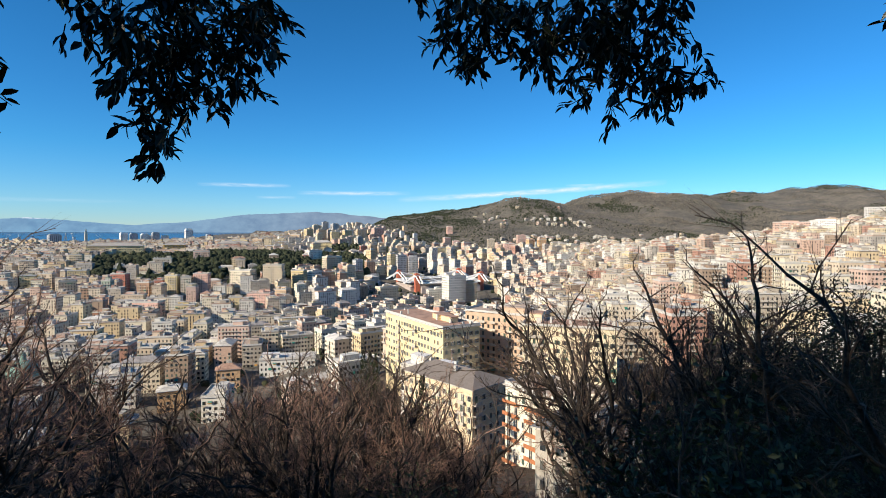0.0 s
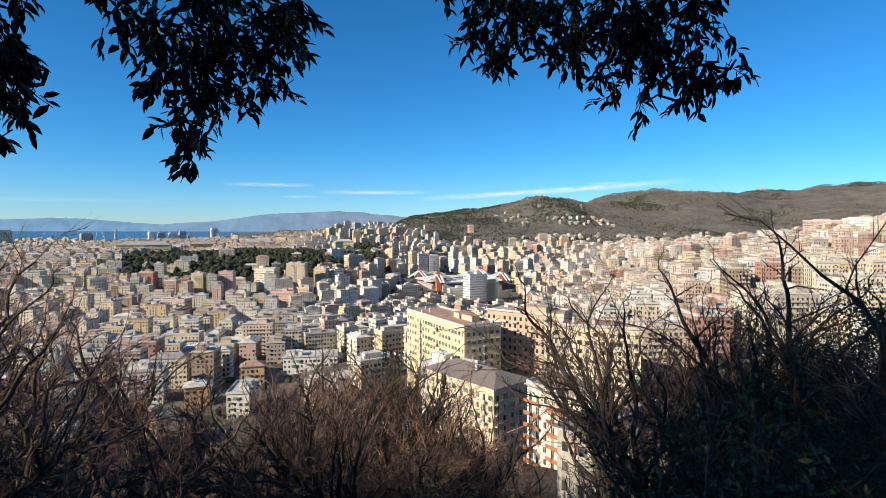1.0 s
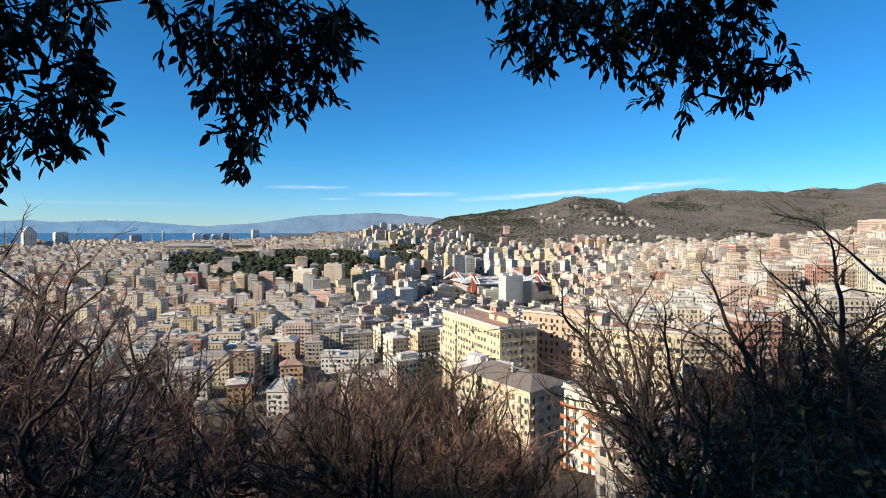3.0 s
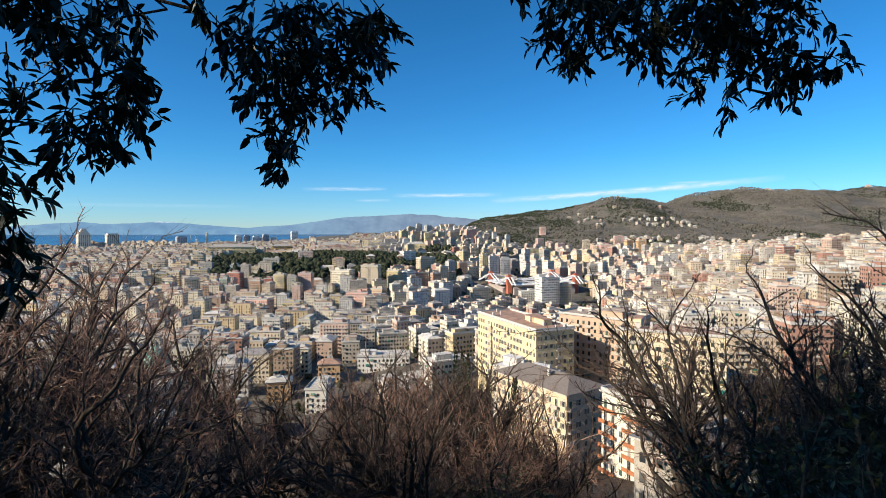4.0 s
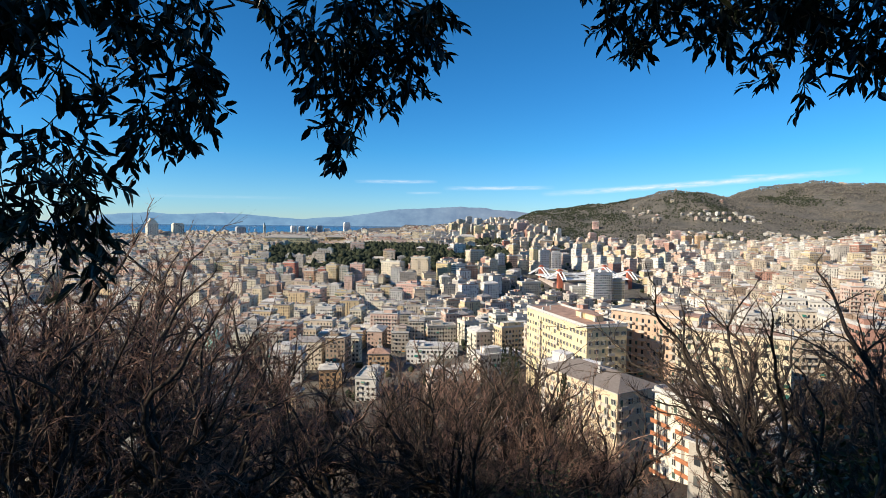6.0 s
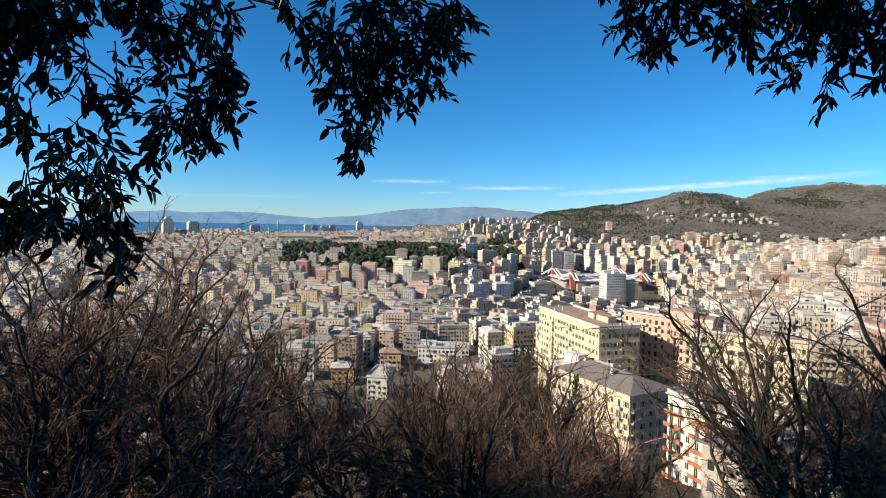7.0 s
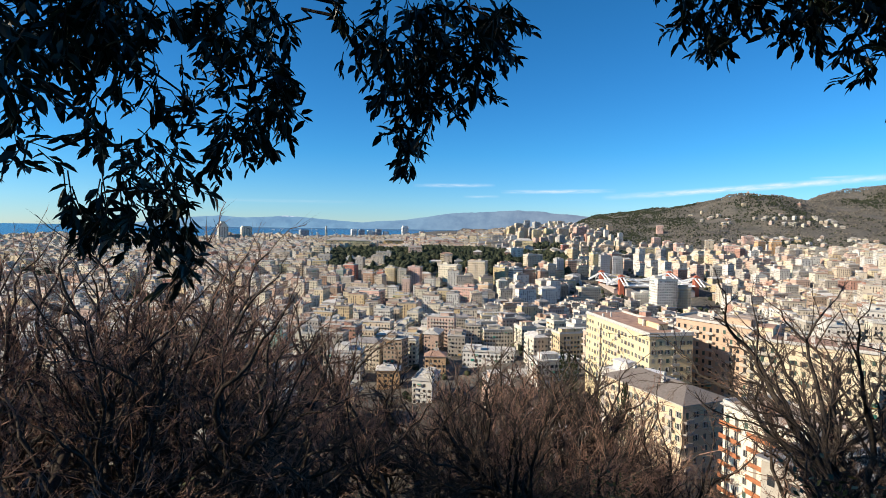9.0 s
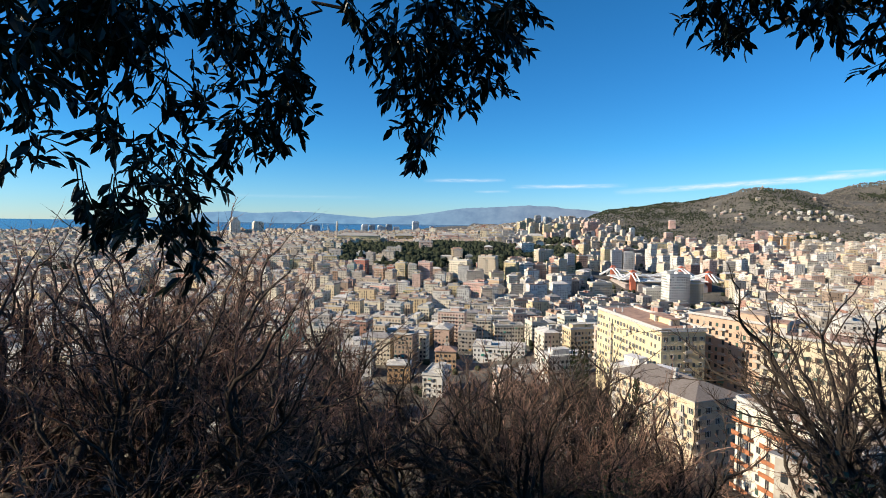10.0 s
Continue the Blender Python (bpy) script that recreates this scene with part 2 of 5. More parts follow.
# ---- mesh accumulators ----
class Acc:
    """Collects vertices and faces for one mesh."""

    def __init__(self):
        self.v, self.f, self.k = [], [], []

    def quad(self, a, b, c, d, k=0):
        n = len(self.v)
        self.v += [tuple(a), tuple(b), tuple(c), tuple(d)]
        self.f.append((n, n + 1, n + 2, n + 3))
        self.k.append(k)

    def box(self, x0, y0, z0, x1, y1, z1, k=0, bottom=True):
        n = len(self.v)
        self.v += [(x0, y0, z0), (x1, y0, z0), (x1, y1, z0), (x0, y1, z0), (x0, y0, z1), (x1, y0, z1), (x1, y1, z1), (x0, y1, z1)]
        fs = [(0, 1, 5, 4), (1, 2, 6, 5), (2, 3, 7, 6), (3, 0, 4, 7), (4, 5, 6, 7)] + ([(3, 2, 1, 0)] if bottom else [])
        self.f += [tuple(n + i for i in f) for f in fs]
        self.k += [k] * len(fs)

    def tube(self, pts, radii, sides=5, k=0):
        n0 = len(self.v)
        for i, p in enumerate(pts):
            d = (pts[min(i + 1, len(pts) - 1)] - pts[max(i - 1, 0)])
            if d.length < 1e-6:
                d = Vector((0, 0, 1))
            d.normalize()
            u = d.cross(Vector((0.31, 0.87, 0.38))).normalized()
            w = d.cross(u)
            for s in range(sides):
                a = 2 * math.pi * s / sides
                self.v.append(tuple(p + (u * math.cos(a) + w * math.sin(a)) * radii[i]))
        for i in range(len(pts) - 1):
            for s in range(sides):
                t = (s + 1) % sides
                self.f.append((n0 + i * sides + s, n0 + i * sides + t, n0 + (i + 1) * sides + t, n0 + (i + 1) * sides + s))
                self.k.append(k)

    def add(self, other, m):
        n = len(self.v)
        self.v += [tuple(m @ Vector(p)) for p in other.v]
        self.f += [tuple(n + i for i in f) for f in other.f]
        self.k += other.k

    def part(self, name, mats, parent=None, label="", kind="", smooth_shade=False):
        ob = mesh_object(name, self.v, self.f, mats if isinstance(mats, list) else [mats], self.k, smooth_shade)
        if parent:
            ob.parent = parent
        if label or kind:
            tagged(ob, label, kind=kind)
        return ob


def turn(x, y, z, rz):
    return pose(x, y, z, 0, 0, rz)


# ---- the city: building types ----
def facade_items(w, d, floors, h, rnd, style):
    """Places of windows on the four faces: (face, along, sill height)."""
    items = []
    for face in range(4):
        ln = w if face % 2 == 0 else d
        bays = max(2, int(ln / rnd.uniform(2.35, 2.8)))
        for fl in range(floors):
            for b in range(bays):
                if rnd.random() < 0.06:
                    continue
                items.append((face, (b + 0.5) / bays * ln - ln / 2, fl * h + 0.95, fl, b))
    return items


def on_face(face, w, d, along, out, z):
    if face == 0:
        return (along, -d / 2 - out, z)
    if face == 1:
        return (w / 2 + out, along, z)
    if face == 2:
        return (-along, d / 2 + out, z)
    return (-w / 2 - out, -along, z)


def building_shells(w, d, floors, style, seed):
    """Meshes of one block in its own coordinates, base at 0: walls, roof, windows, shutters, balconies."""
    rnd = random.Random(seed)
    h = 3.15
    H = floors * h + 1.2
    A = {n: Acc() for n in ("wall", "roof", "windows", "shutters", "balconies", "cornice", "awnings")}
    A["wall"].box(-w / 2, -d / 2, -9, w / 2, d / 2, H, bottom=False)
    A["cornice"].box(-w / 2 - 0.55, -d / 2 - 0.55, H, w / 2 + 0.55, d / 2 + 0.55, H + 0.35)
    z = H + 0.35
    if style == "hip":
        rh = min(w, d) * 0.2
        n = len(A["roof"].v)
        e = 0.7
        i = min(w, d) / 2
        long_x = w >= d
        ax, ay = (w / 2 - i * 0.8, 0) if long_x else (0, d / 2 - i * 0.8)
        A["roof"].v += [(-w / 2 - e, -d / 2 - e, z), (w / 2 + e, -d / 2 - e, z), (w / 2 + e, d / 2 + e, z), (-w / 2 - e, d / 2 + e, z),
                        (-ax, -ay, z + rh), (ax, ay, z + rh)]
        f = [(0, 1, 5, 4), (1, 2, 5), (2, 3, 4, 5), (3, 0, 4)] if long_x else [(0, 1, 4), (1, 2, 5, 4), (2, 3, 5), (3, 0, 4, 5)]
        A["roof"].f += [tuple(n + q for q in t) for t in f]
        A["roof"].k += [0] * len(f)
        for q in range(3):
            cx, cy = rnd.uniform(-w / 3, w / 3), rnd.uniform(-d / 4, d / 4)
            A["cornice"].box(cx - 0.5, cy - 0.4, z, cx + 0.5, cy + 0.4, z + rh * 0.75 + 1.4)
    else:
        A["roof"].box(-w / 2 + 0.1, -d / 2 + 0.1, z, w / 2 - 0.1, d / 2 - 0.1, z + 0.15)
        for s in ((-w / 2 - 0.2, -d / 2 - 0.2, w / 2 + 0.2, -d / 2 + 0.1), (-w / 2 - 0.2, d / 2 - 0.1, w / 2 + 0.2, d / 2 + 0.2),
                  (-w / 2 - 0.2, -d / 2 + 0.1, -w / 2 + 0.1, d / 2 - 0.1), (w / 2 - 0.1, -d / 2 + 0.1, w / 2 + 0.2, d / 2 - 0.1)):
            A["cornice"].box(s[0], s[1], z, s[2], s[3], z + rnd.choice((0.5, 0.9, 1.0)))
        for q in range(rnd.choice((1, 2, 2, 3))):
            bw, bd = rnd.uniform(3, w * 0.4), rnd.uniform(3, d * 0.45)
            cx, cy = rnd.uniform(-w / 2 + bw / 2 + 1, w / 2 - bw / 2 - 1), rnd.uniform(-d / 2 + bd / 2 + 0.8, d / 2 - bd / 2 - 0.8)
            bh = rnd.uniform(2.2, 3.4)
            A["wall"].box(cx - bw / 2, cy - bd / 2, z + 0.1, cx + bw / 2, cy + bd / 2, z + bh, bottom=False)
            A["roof"].box(cx - bw / 2 - 0.3, cy - bd / 2 - 0.3, z + bh, cx + bw / 2 + 0.3, cy + bd / 2 + 0.3, z + bh + 0.25)
        for q in range(rnd.randint(4, 9)):
            cx, cy = rnd.uniform(-w / 2 + 1, w / 2 - 1), rnd.uniform(-d / 2 + 1, d / 2 - 1)
            s = rnd.uniform(0.3, 0.8)
            A["cornice"].box(cx - s, cy - s * 0.6, z + 0.1, cx + s, cy + s * 0.6, z + rnd.uniform(1.0, 2.6))
    bal_bays = {(f, b) for f in range(4) for b in range(12) if rnd.random() < (0.45 if style == "balcony" else 0.16)}
    for face, along, sill, fl, b in facade_items(w, d, floors, h, rnd, style):
        has = (face, b) in bal_bays and fl > 0
        ww, s0, s1 = 0.5, sill - (0.85 if has else 0), sill + 1.5
        p = [on_face(face, w, d, along + q, 0.04, zz) for q, zz in ((-ww, s0), (ww, s0), (ww, s1), (-ww, s1))]
        if rnd.random() < 0.22:
            A["shutters"].quad(*p)
        else:
            A["windows"].quad(*p)
            if style != "balcony" and rnd.random() < 0.7:
                for sgn in (-1, 1):
                    q0, q1 = sorted((sgn * ww, sgn * (ww + 0.45)))
                    A["shutters"].quad(*[on_face(face, w, d, along + q, 0.09, zz) for q, zz in ((q0, s0), (q1, s0), (q1, s1), (q0, s1))])
        if style != "hip" and rnd.random() < 0.03:
            a = [on_face(face, w, d, along + q, o, zz) for q, o, zz in ((-1.1, 0.05, s1 + 0.2), (1.1, 0.05, s1 + 0.2), (1.1, 1.2, s1 - 0.6), (-1.1, 1.2, s1 - 0.6))]
            A["awnings"].quad(*a)
            A["awnings"].quad(a[3], a[2], (*a[2][:2], a[2][2] - 0.25), (*a[3][:2], a[3][2] - 0.25))
        if has:
            bw = 1.35
            a = on_face(face, w, d, along - bw, 0.0, s0 - 0.16)
            c = on_face(face, w, d, along + bw, 1.25, s0)
            A["balconies"].box(min(a[0], c[0]), min(a[1], c[1]), s0 - 0.16, max(a[0], c[0]), max(a[1], c[1]), s0)
            a = on_face(face, w, d, along - bw, 1.17, s0)
            A["balconies"].box(min(a[0], c[0]), min(a[1], c[1]), s0, max(a[0], c[0]), max(a[1], c[1]), s0 + 0.9)
    return A


STYLE_LABEL = {
    "flat": "plastered apartment block with flat roof terrace and shuttered windows",
    "hip": "older plastered town house with low hipped roof and shutters",
    "balcony": "modern apartment block with rows of balconies and flat roof",
    "tower": "tall slim residential tower block with flat roof",
}
M_AWN = Mat("awning_cloth", 0.9)
M_AWN.color(M_AWN.ramp(random_of(M_AWN, True), [(0, (0.02, 0.22, 0.18)), (0.4, (0.03, 0.16, 0.12)), (0.6, (0.45, 0.24, 0.06)), (0.8, (0.10, 0.20, 0.16))], True))
M_AWN = M_AWN.m
M_FRAME = simple("window_frame", (0.62, 0.58, 0.5), 0.7)
M_RAIL = simple("balcony_front", (0.5, 0.45, 0.38), 0.8)


def window_objects(acc, top, pane, frame_mat, name):
    """Each quad of acc becomes a window of its own: a frame with a pane set back in it, on meshes shared by size and face."""
    shared = {}
    for k in range(0, len(acc.v), 4):
        q = [Vector(v) for v in acc.v[k:k + 4]]
        c = sum(q, Vector()) / 4
        u, v = q[1] - q[0], q[3] - q[0]
        key = tuple(round(t, 1) for t in (*u, *v))
        if key not in shared:
            n = u.cross(v).normalized()
            a, b = u.normalized(), v.normalized()
            hw, hh = u.length / 2, v.length / 2
            fr, pn = Acc(), Acc()
            for x0, x1, y0, y1 in ((-hw - 0.1, -hw, -hh, hh), (hw, hw + 0.1, -hh, hh), (-hw - 0.1, hw + 0.1, hh, hh + 0.12), (-hw - 0.2, hw + 0.2, -hh - 0.12, -hh), (-0.04, 0.04, -hh, hh)):
                t = 0.06 if x1 - x0 > 0.09 else 0.05
                m0 = len(fr.v)
                fr.v += [tuple(a * x + b * y + n * z) for z in (-0.05, t) for x, y in ((x0, y0), (x1, y0), (x1, y1), (x0, y1))]
                fr.f += [tuple(m0 + i for i in f) for f in ((4, 5, 6, 7), (0, 1, 5, 4), (1, 2, 6, 5), (2, 3, 7, 6), (3, 0, 4, 7))]
                fr.k += [0] * 5
            pn.quad(-a * hw - b * hh, a * hw - b * hh, a * hw + b * hh, -a * hw + b * hh)
            f0, p0 = fr.part(name, frame_mat, top), pn.part("pane", pane)
            shared[key] = (f0.data, p0.data)
        else:
            f0, p0 = new(name, shared[key][0]), new("pane", shared[key][1])
            f0.parent = top
        f0.matrix_local = Matrix.Translation(c)
        p0.parent = f0


def balcony_objects(acc, top, mat):
    """Two boxes make one balcony: slab and front."""
    for k in range(0, len(acc.v), 16):
        b = Acc()
        b.v = acc.v[k:k + 16]
        b.f = [tuple(i - k for i in f) for f in acc.f if k <= f[0] < k + 16]
        b.k = [0] * len(b.f)
        b.part("balcony", mat, top)


def block_type(w, d, floors, style, seed, wall=None, roof=None, name="apartment_block", label="", hung=None, near=False):
    A = building_shells(w, d, floors, style, seed)
    if near:
        ob = tagged(new(name), label, "building")
        A["wall"].part("wall", wall, ob)
        A["roof"].part("roof", roof or M_ROOF, ob)
        A["cornice"].part("cornice", M_CONCRETE, ob)
        window_objects(A["windows"], ob, M_PANE, M_FRAME, "window")
        if A["shutters"].v:
            A["shutters"].part("shutter_set", M_SHUT, ob, kind="stuff")
        if A["balconies"].v:
            balcony_objects(A["balconies"], ob, hung or M_RAIL)
        return ob
    ob = new(name)
    tagged(ob, label or STYLE_LABEL.get(style, STYLE_LABEL["flat"]), "building", group="" if wall else "apartment blocks of the valley city")
    A["wall"].part("wall", wall or M_WALL, ob)
    A["roof"].part("roof", roof or M_ROOF, ob)
    A["cornice"].part("cornice", M_CONCRETE, ob)
    A["windows"].part("glazing", M_PANE, ob, kind="stuff")
    if A["shutters"].v:
        A["shutters"].part("shutter_set", M_SHUT, ob, kind="stuff")
    if A["balconies"].v:
        A["balconies"].part("balcony_tier", hung or M_RAIL, ob, kind="stuff")
    if A["awnings"].v:
        A["awnings"].part("awning_set", M_AWN, ob, "sun awnings in green and ochre cloth", kind="stuff")
    ob["half"] = 0.5 * math.hypot(w, d)
    return ob


# ---- named buildings ----
def between(p0, p1, depth, ztop, base, **kw):
    """A block whose long face runs from p0 to p1 (its right end seen from outside) with the given depth behind it."""
    a, b = Vector(p0), Vector(p1)
    ln = (b - a).length
    rz = math.degrees(math.atan2(b.y - a.y, b.x - a.x))
    back = Vector((-(b - a).y, (b - a).x)).normalized()
    c = (a + b) / 2 + back * depth / 2
    floors = max(3, round((ztop - base - 1.5) / 3.15))
    ob = block_type(ln, depth, floors, **kw)
    ob.matrix_world = turn(c.x, c.y, ztop - floors * 3.15 - 1.55, rz)
    TAKEN.append((c.x, c.y, 0.5 * math.hypot(ln, depth) + 4))
    return ob


TAKEN = []
between((-26.4, 243.6), (0.2, 200), 17, 63.4, 34, style="flat", seed=11, near=True, wall=plaster("yellow_plaster", fixed=(0.74, 0.61, 0.37)), name="corner_block",
        label="large pale yellow apartment block with a wide flat roof")
between((-12.7, 172.6), (8.6, 149.8), 16, 55, 33, style="hip", seed=12, near=True, wall=plaster("cream_plaster", fixed=(0.70, 0.56, 0.38)), roof=simple("grey_brown_tiles", (0.2, 0.17, 0.15), 0.9),
        name="hillside_block", label="cream plastered block with low brown hipped roof below the trees")
between((16.8, 139), (34.1, 115), 14, 60, 34, style="balcony", seed=13, near=True, wall=plaster("ivory_plaster", fixed=(0.78, 0.72, 0.58)),
        hung=simple("rust_balcony", (0.42, 0.16, 0.07), 0.8), name="balcony_block", label="ivory apartment block with rust orange balconies")
between((10, 232), (38, 214), 16, 66, 34, style="balcony", seed=14, wall=plaster("brick_red_plaster", fixed=(0.56, 0.40, 0.29)), name="terracotta_block",
        label="terracotta coloured apartment block with deep balconies")
between((30, 196), (62, 186), 15, 66, 40, style="flat", seed=15, wall=plaster("warm_yellow", fixed=(0.78, 0.66, 0.46)), name="long_yellow_block", label="warm yellow apartment block with green awnings")
between((-178.9, 265.7), (-160.1, 272.5), 14, 26, 4, style="balcony", seed=17, wall=plaster("whitewash", fixed=(0.76, 0.73, 0.66)), name="white_block", label="white apartment block standing among bare trees")
between((-144.0, 263.6), (-132.2, 269.1), 11, 19, 7, style="hip", seed=18, wall=plaster("ochre_house", fixed=(0.66, 0.42, 0.22)), name="ochre_villa", label="ochre villa with tiled roof among bare trees")
between((-129.4, 298.5), (-117.2, 302.9), 12, 21, 8, style="hip", seed=19, wall=plaster("orange_house", fixed=(0.68, 0.45, 0.26)), name="orange_villa", label="orange plastered villa with hipped roof")
between((-68.8, 281.7), (-56.6, 288.7), 12, 20, 8, style="hip", seed=20, wall=plaster("grey_house", fixed=(0.62, 0.58, 0.52)), name="grey_villa", label="grey plastered house with pale hipped roof")
between((-114.6, 327.3), (-81.4, 334.3), 16, 20, 13, style="flat", seed=23, wall=plaster("school_white", fixed=(0.74, 0.72, 0.68)), name="long_low_hall", label="long low white hall with flat roof")
between((15, 84), (32, 70), 9, 69, 60, style="hip", seed=22, wall=plaster("shed_plaster", fixed=(0.45, 0.41, 0.35)), roof=simple("slate", (0.16, 0.16, 0.17), 0.8), name="slate_roofed_house", label="grey house with slate roof on the shaded slope")
between((-36, 152), (-20, 139), 10, 44, 34, style="flat", seed=31, wall=plaster("pale_shed", fixed=(0.72, 0.70, 0.66)), roof=simple("white_roof_felt", (0.66, 0.66, 0.67), 0.9), name="flat_roofed_annex",
        label="low pale annex with white flat roof behind bare trees")
between((-16, 200), (4, 186), 10, 50, 40, style="flat", seed=32, wall=plaster("pale_terrace", fixed=(0.66, 0.62, 0.56)), roof=simple("white_terrace", (0.62, 0.62, 0.64), 0.9), name="terrace_house",
        label="pale terrace house with white flat roof")
between((-33, 290), (-17, 276), 16, 47, 20, style="flat", seed=21, wall=plaster("pink_block", fixed=(0.66, 0.48, 0.38)), name="rose_block", label="rose coloured block with green awnings beside cypresses")

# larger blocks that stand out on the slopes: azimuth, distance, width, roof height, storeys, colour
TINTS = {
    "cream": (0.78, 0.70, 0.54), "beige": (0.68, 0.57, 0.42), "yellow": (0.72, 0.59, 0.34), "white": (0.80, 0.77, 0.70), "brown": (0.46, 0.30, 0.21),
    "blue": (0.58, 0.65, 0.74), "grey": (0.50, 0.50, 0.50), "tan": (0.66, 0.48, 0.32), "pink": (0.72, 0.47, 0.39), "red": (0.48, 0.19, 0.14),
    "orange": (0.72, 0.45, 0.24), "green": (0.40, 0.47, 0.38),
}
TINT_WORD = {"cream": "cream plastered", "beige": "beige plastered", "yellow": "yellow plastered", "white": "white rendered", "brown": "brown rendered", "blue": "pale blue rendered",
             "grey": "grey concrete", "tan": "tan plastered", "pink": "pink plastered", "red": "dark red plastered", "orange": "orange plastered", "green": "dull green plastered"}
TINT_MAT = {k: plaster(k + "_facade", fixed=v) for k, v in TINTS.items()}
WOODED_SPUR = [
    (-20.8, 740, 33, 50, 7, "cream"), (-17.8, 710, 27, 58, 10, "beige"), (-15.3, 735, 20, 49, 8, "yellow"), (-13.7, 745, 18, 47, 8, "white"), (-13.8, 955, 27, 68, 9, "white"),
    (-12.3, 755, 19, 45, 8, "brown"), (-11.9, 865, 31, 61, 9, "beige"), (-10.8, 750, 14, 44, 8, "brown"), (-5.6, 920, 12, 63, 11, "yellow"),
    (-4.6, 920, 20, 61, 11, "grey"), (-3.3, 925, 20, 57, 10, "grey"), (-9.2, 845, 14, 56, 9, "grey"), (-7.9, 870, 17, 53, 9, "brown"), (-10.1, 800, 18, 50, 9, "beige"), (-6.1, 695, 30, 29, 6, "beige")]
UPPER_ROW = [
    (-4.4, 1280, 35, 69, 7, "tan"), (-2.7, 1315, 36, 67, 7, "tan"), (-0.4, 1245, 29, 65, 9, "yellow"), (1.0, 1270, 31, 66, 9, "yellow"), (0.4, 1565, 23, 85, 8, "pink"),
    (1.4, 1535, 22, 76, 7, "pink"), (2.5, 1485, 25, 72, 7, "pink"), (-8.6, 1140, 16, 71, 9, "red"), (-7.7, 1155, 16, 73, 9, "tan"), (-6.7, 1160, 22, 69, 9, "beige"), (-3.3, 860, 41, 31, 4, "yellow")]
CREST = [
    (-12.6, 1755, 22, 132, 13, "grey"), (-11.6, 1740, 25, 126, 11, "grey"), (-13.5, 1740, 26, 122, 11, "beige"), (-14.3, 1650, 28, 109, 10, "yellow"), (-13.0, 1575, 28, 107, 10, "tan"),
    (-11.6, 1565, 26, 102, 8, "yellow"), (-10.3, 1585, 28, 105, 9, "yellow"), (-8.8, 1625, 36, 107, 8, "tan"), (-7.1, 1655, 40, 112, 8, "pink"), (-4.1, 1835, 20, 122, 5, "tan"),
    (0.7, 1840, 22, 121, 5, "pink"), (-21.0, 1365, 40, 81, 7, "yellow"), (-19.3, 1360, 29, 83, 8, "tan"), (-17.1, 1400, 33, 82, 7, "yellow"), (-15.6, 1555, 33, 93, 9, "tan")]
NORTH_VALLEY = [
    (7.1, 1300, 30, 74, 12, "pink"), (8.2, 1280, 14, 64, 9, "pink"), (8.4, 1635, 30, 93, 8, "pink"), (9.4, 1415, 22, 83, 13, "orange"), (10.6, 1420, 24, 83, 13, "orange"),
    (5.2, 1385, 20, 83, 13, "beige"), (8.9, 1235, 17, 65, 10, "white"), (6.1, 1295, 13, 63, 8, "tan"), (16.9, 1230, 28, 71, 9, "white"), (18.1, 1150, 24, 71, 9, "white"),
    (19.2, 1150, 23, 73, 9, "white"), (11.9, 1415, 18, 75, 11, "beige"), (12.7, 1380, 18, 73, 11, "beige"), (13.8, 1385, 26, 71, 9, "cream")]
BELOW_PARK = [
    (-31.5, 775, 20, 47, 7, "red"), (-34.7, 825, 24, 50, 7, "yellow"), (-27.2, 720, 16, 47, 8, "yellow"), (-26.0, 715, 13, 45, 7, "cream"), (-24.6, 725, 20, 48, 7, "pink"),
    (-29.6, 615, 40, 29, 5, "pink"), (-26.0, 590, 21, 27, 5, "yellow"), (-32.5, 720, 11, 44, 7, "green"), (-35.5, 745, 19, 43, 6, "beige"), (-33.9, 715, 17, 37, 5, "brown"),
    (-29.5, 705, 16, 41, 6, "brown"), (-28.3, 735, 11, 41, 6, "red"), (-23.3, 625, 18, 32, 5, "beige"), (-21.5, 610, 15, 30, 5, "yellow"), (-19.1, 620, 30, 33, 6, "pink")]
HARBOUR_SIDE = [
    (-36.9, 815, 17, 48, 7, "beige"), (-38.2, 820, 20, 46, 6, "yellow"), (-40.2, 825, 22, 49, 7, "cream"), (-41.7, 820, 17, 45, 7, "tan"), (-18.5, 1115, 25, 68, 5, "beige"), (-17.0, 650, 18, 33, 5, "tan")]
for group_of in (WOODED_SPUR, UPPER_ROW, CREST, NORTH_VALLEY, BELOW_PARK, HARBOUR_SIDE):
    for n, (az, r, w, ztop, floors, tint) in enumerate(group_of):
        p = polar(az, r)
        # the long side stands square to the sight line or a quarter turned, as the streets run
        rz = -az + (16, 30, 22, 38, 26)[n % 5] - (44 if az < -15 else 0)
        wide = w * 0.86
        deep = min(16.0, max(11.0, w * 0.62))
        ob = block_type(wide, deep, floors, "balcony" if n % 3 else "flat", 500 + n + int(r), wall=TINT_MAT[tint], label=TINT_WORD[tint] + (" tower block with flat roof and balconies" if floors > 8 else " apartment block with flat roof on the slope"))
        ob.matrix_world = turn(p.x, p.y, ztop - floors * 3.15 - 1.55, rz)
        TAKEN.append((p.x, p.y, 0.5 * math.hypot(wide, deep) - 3))

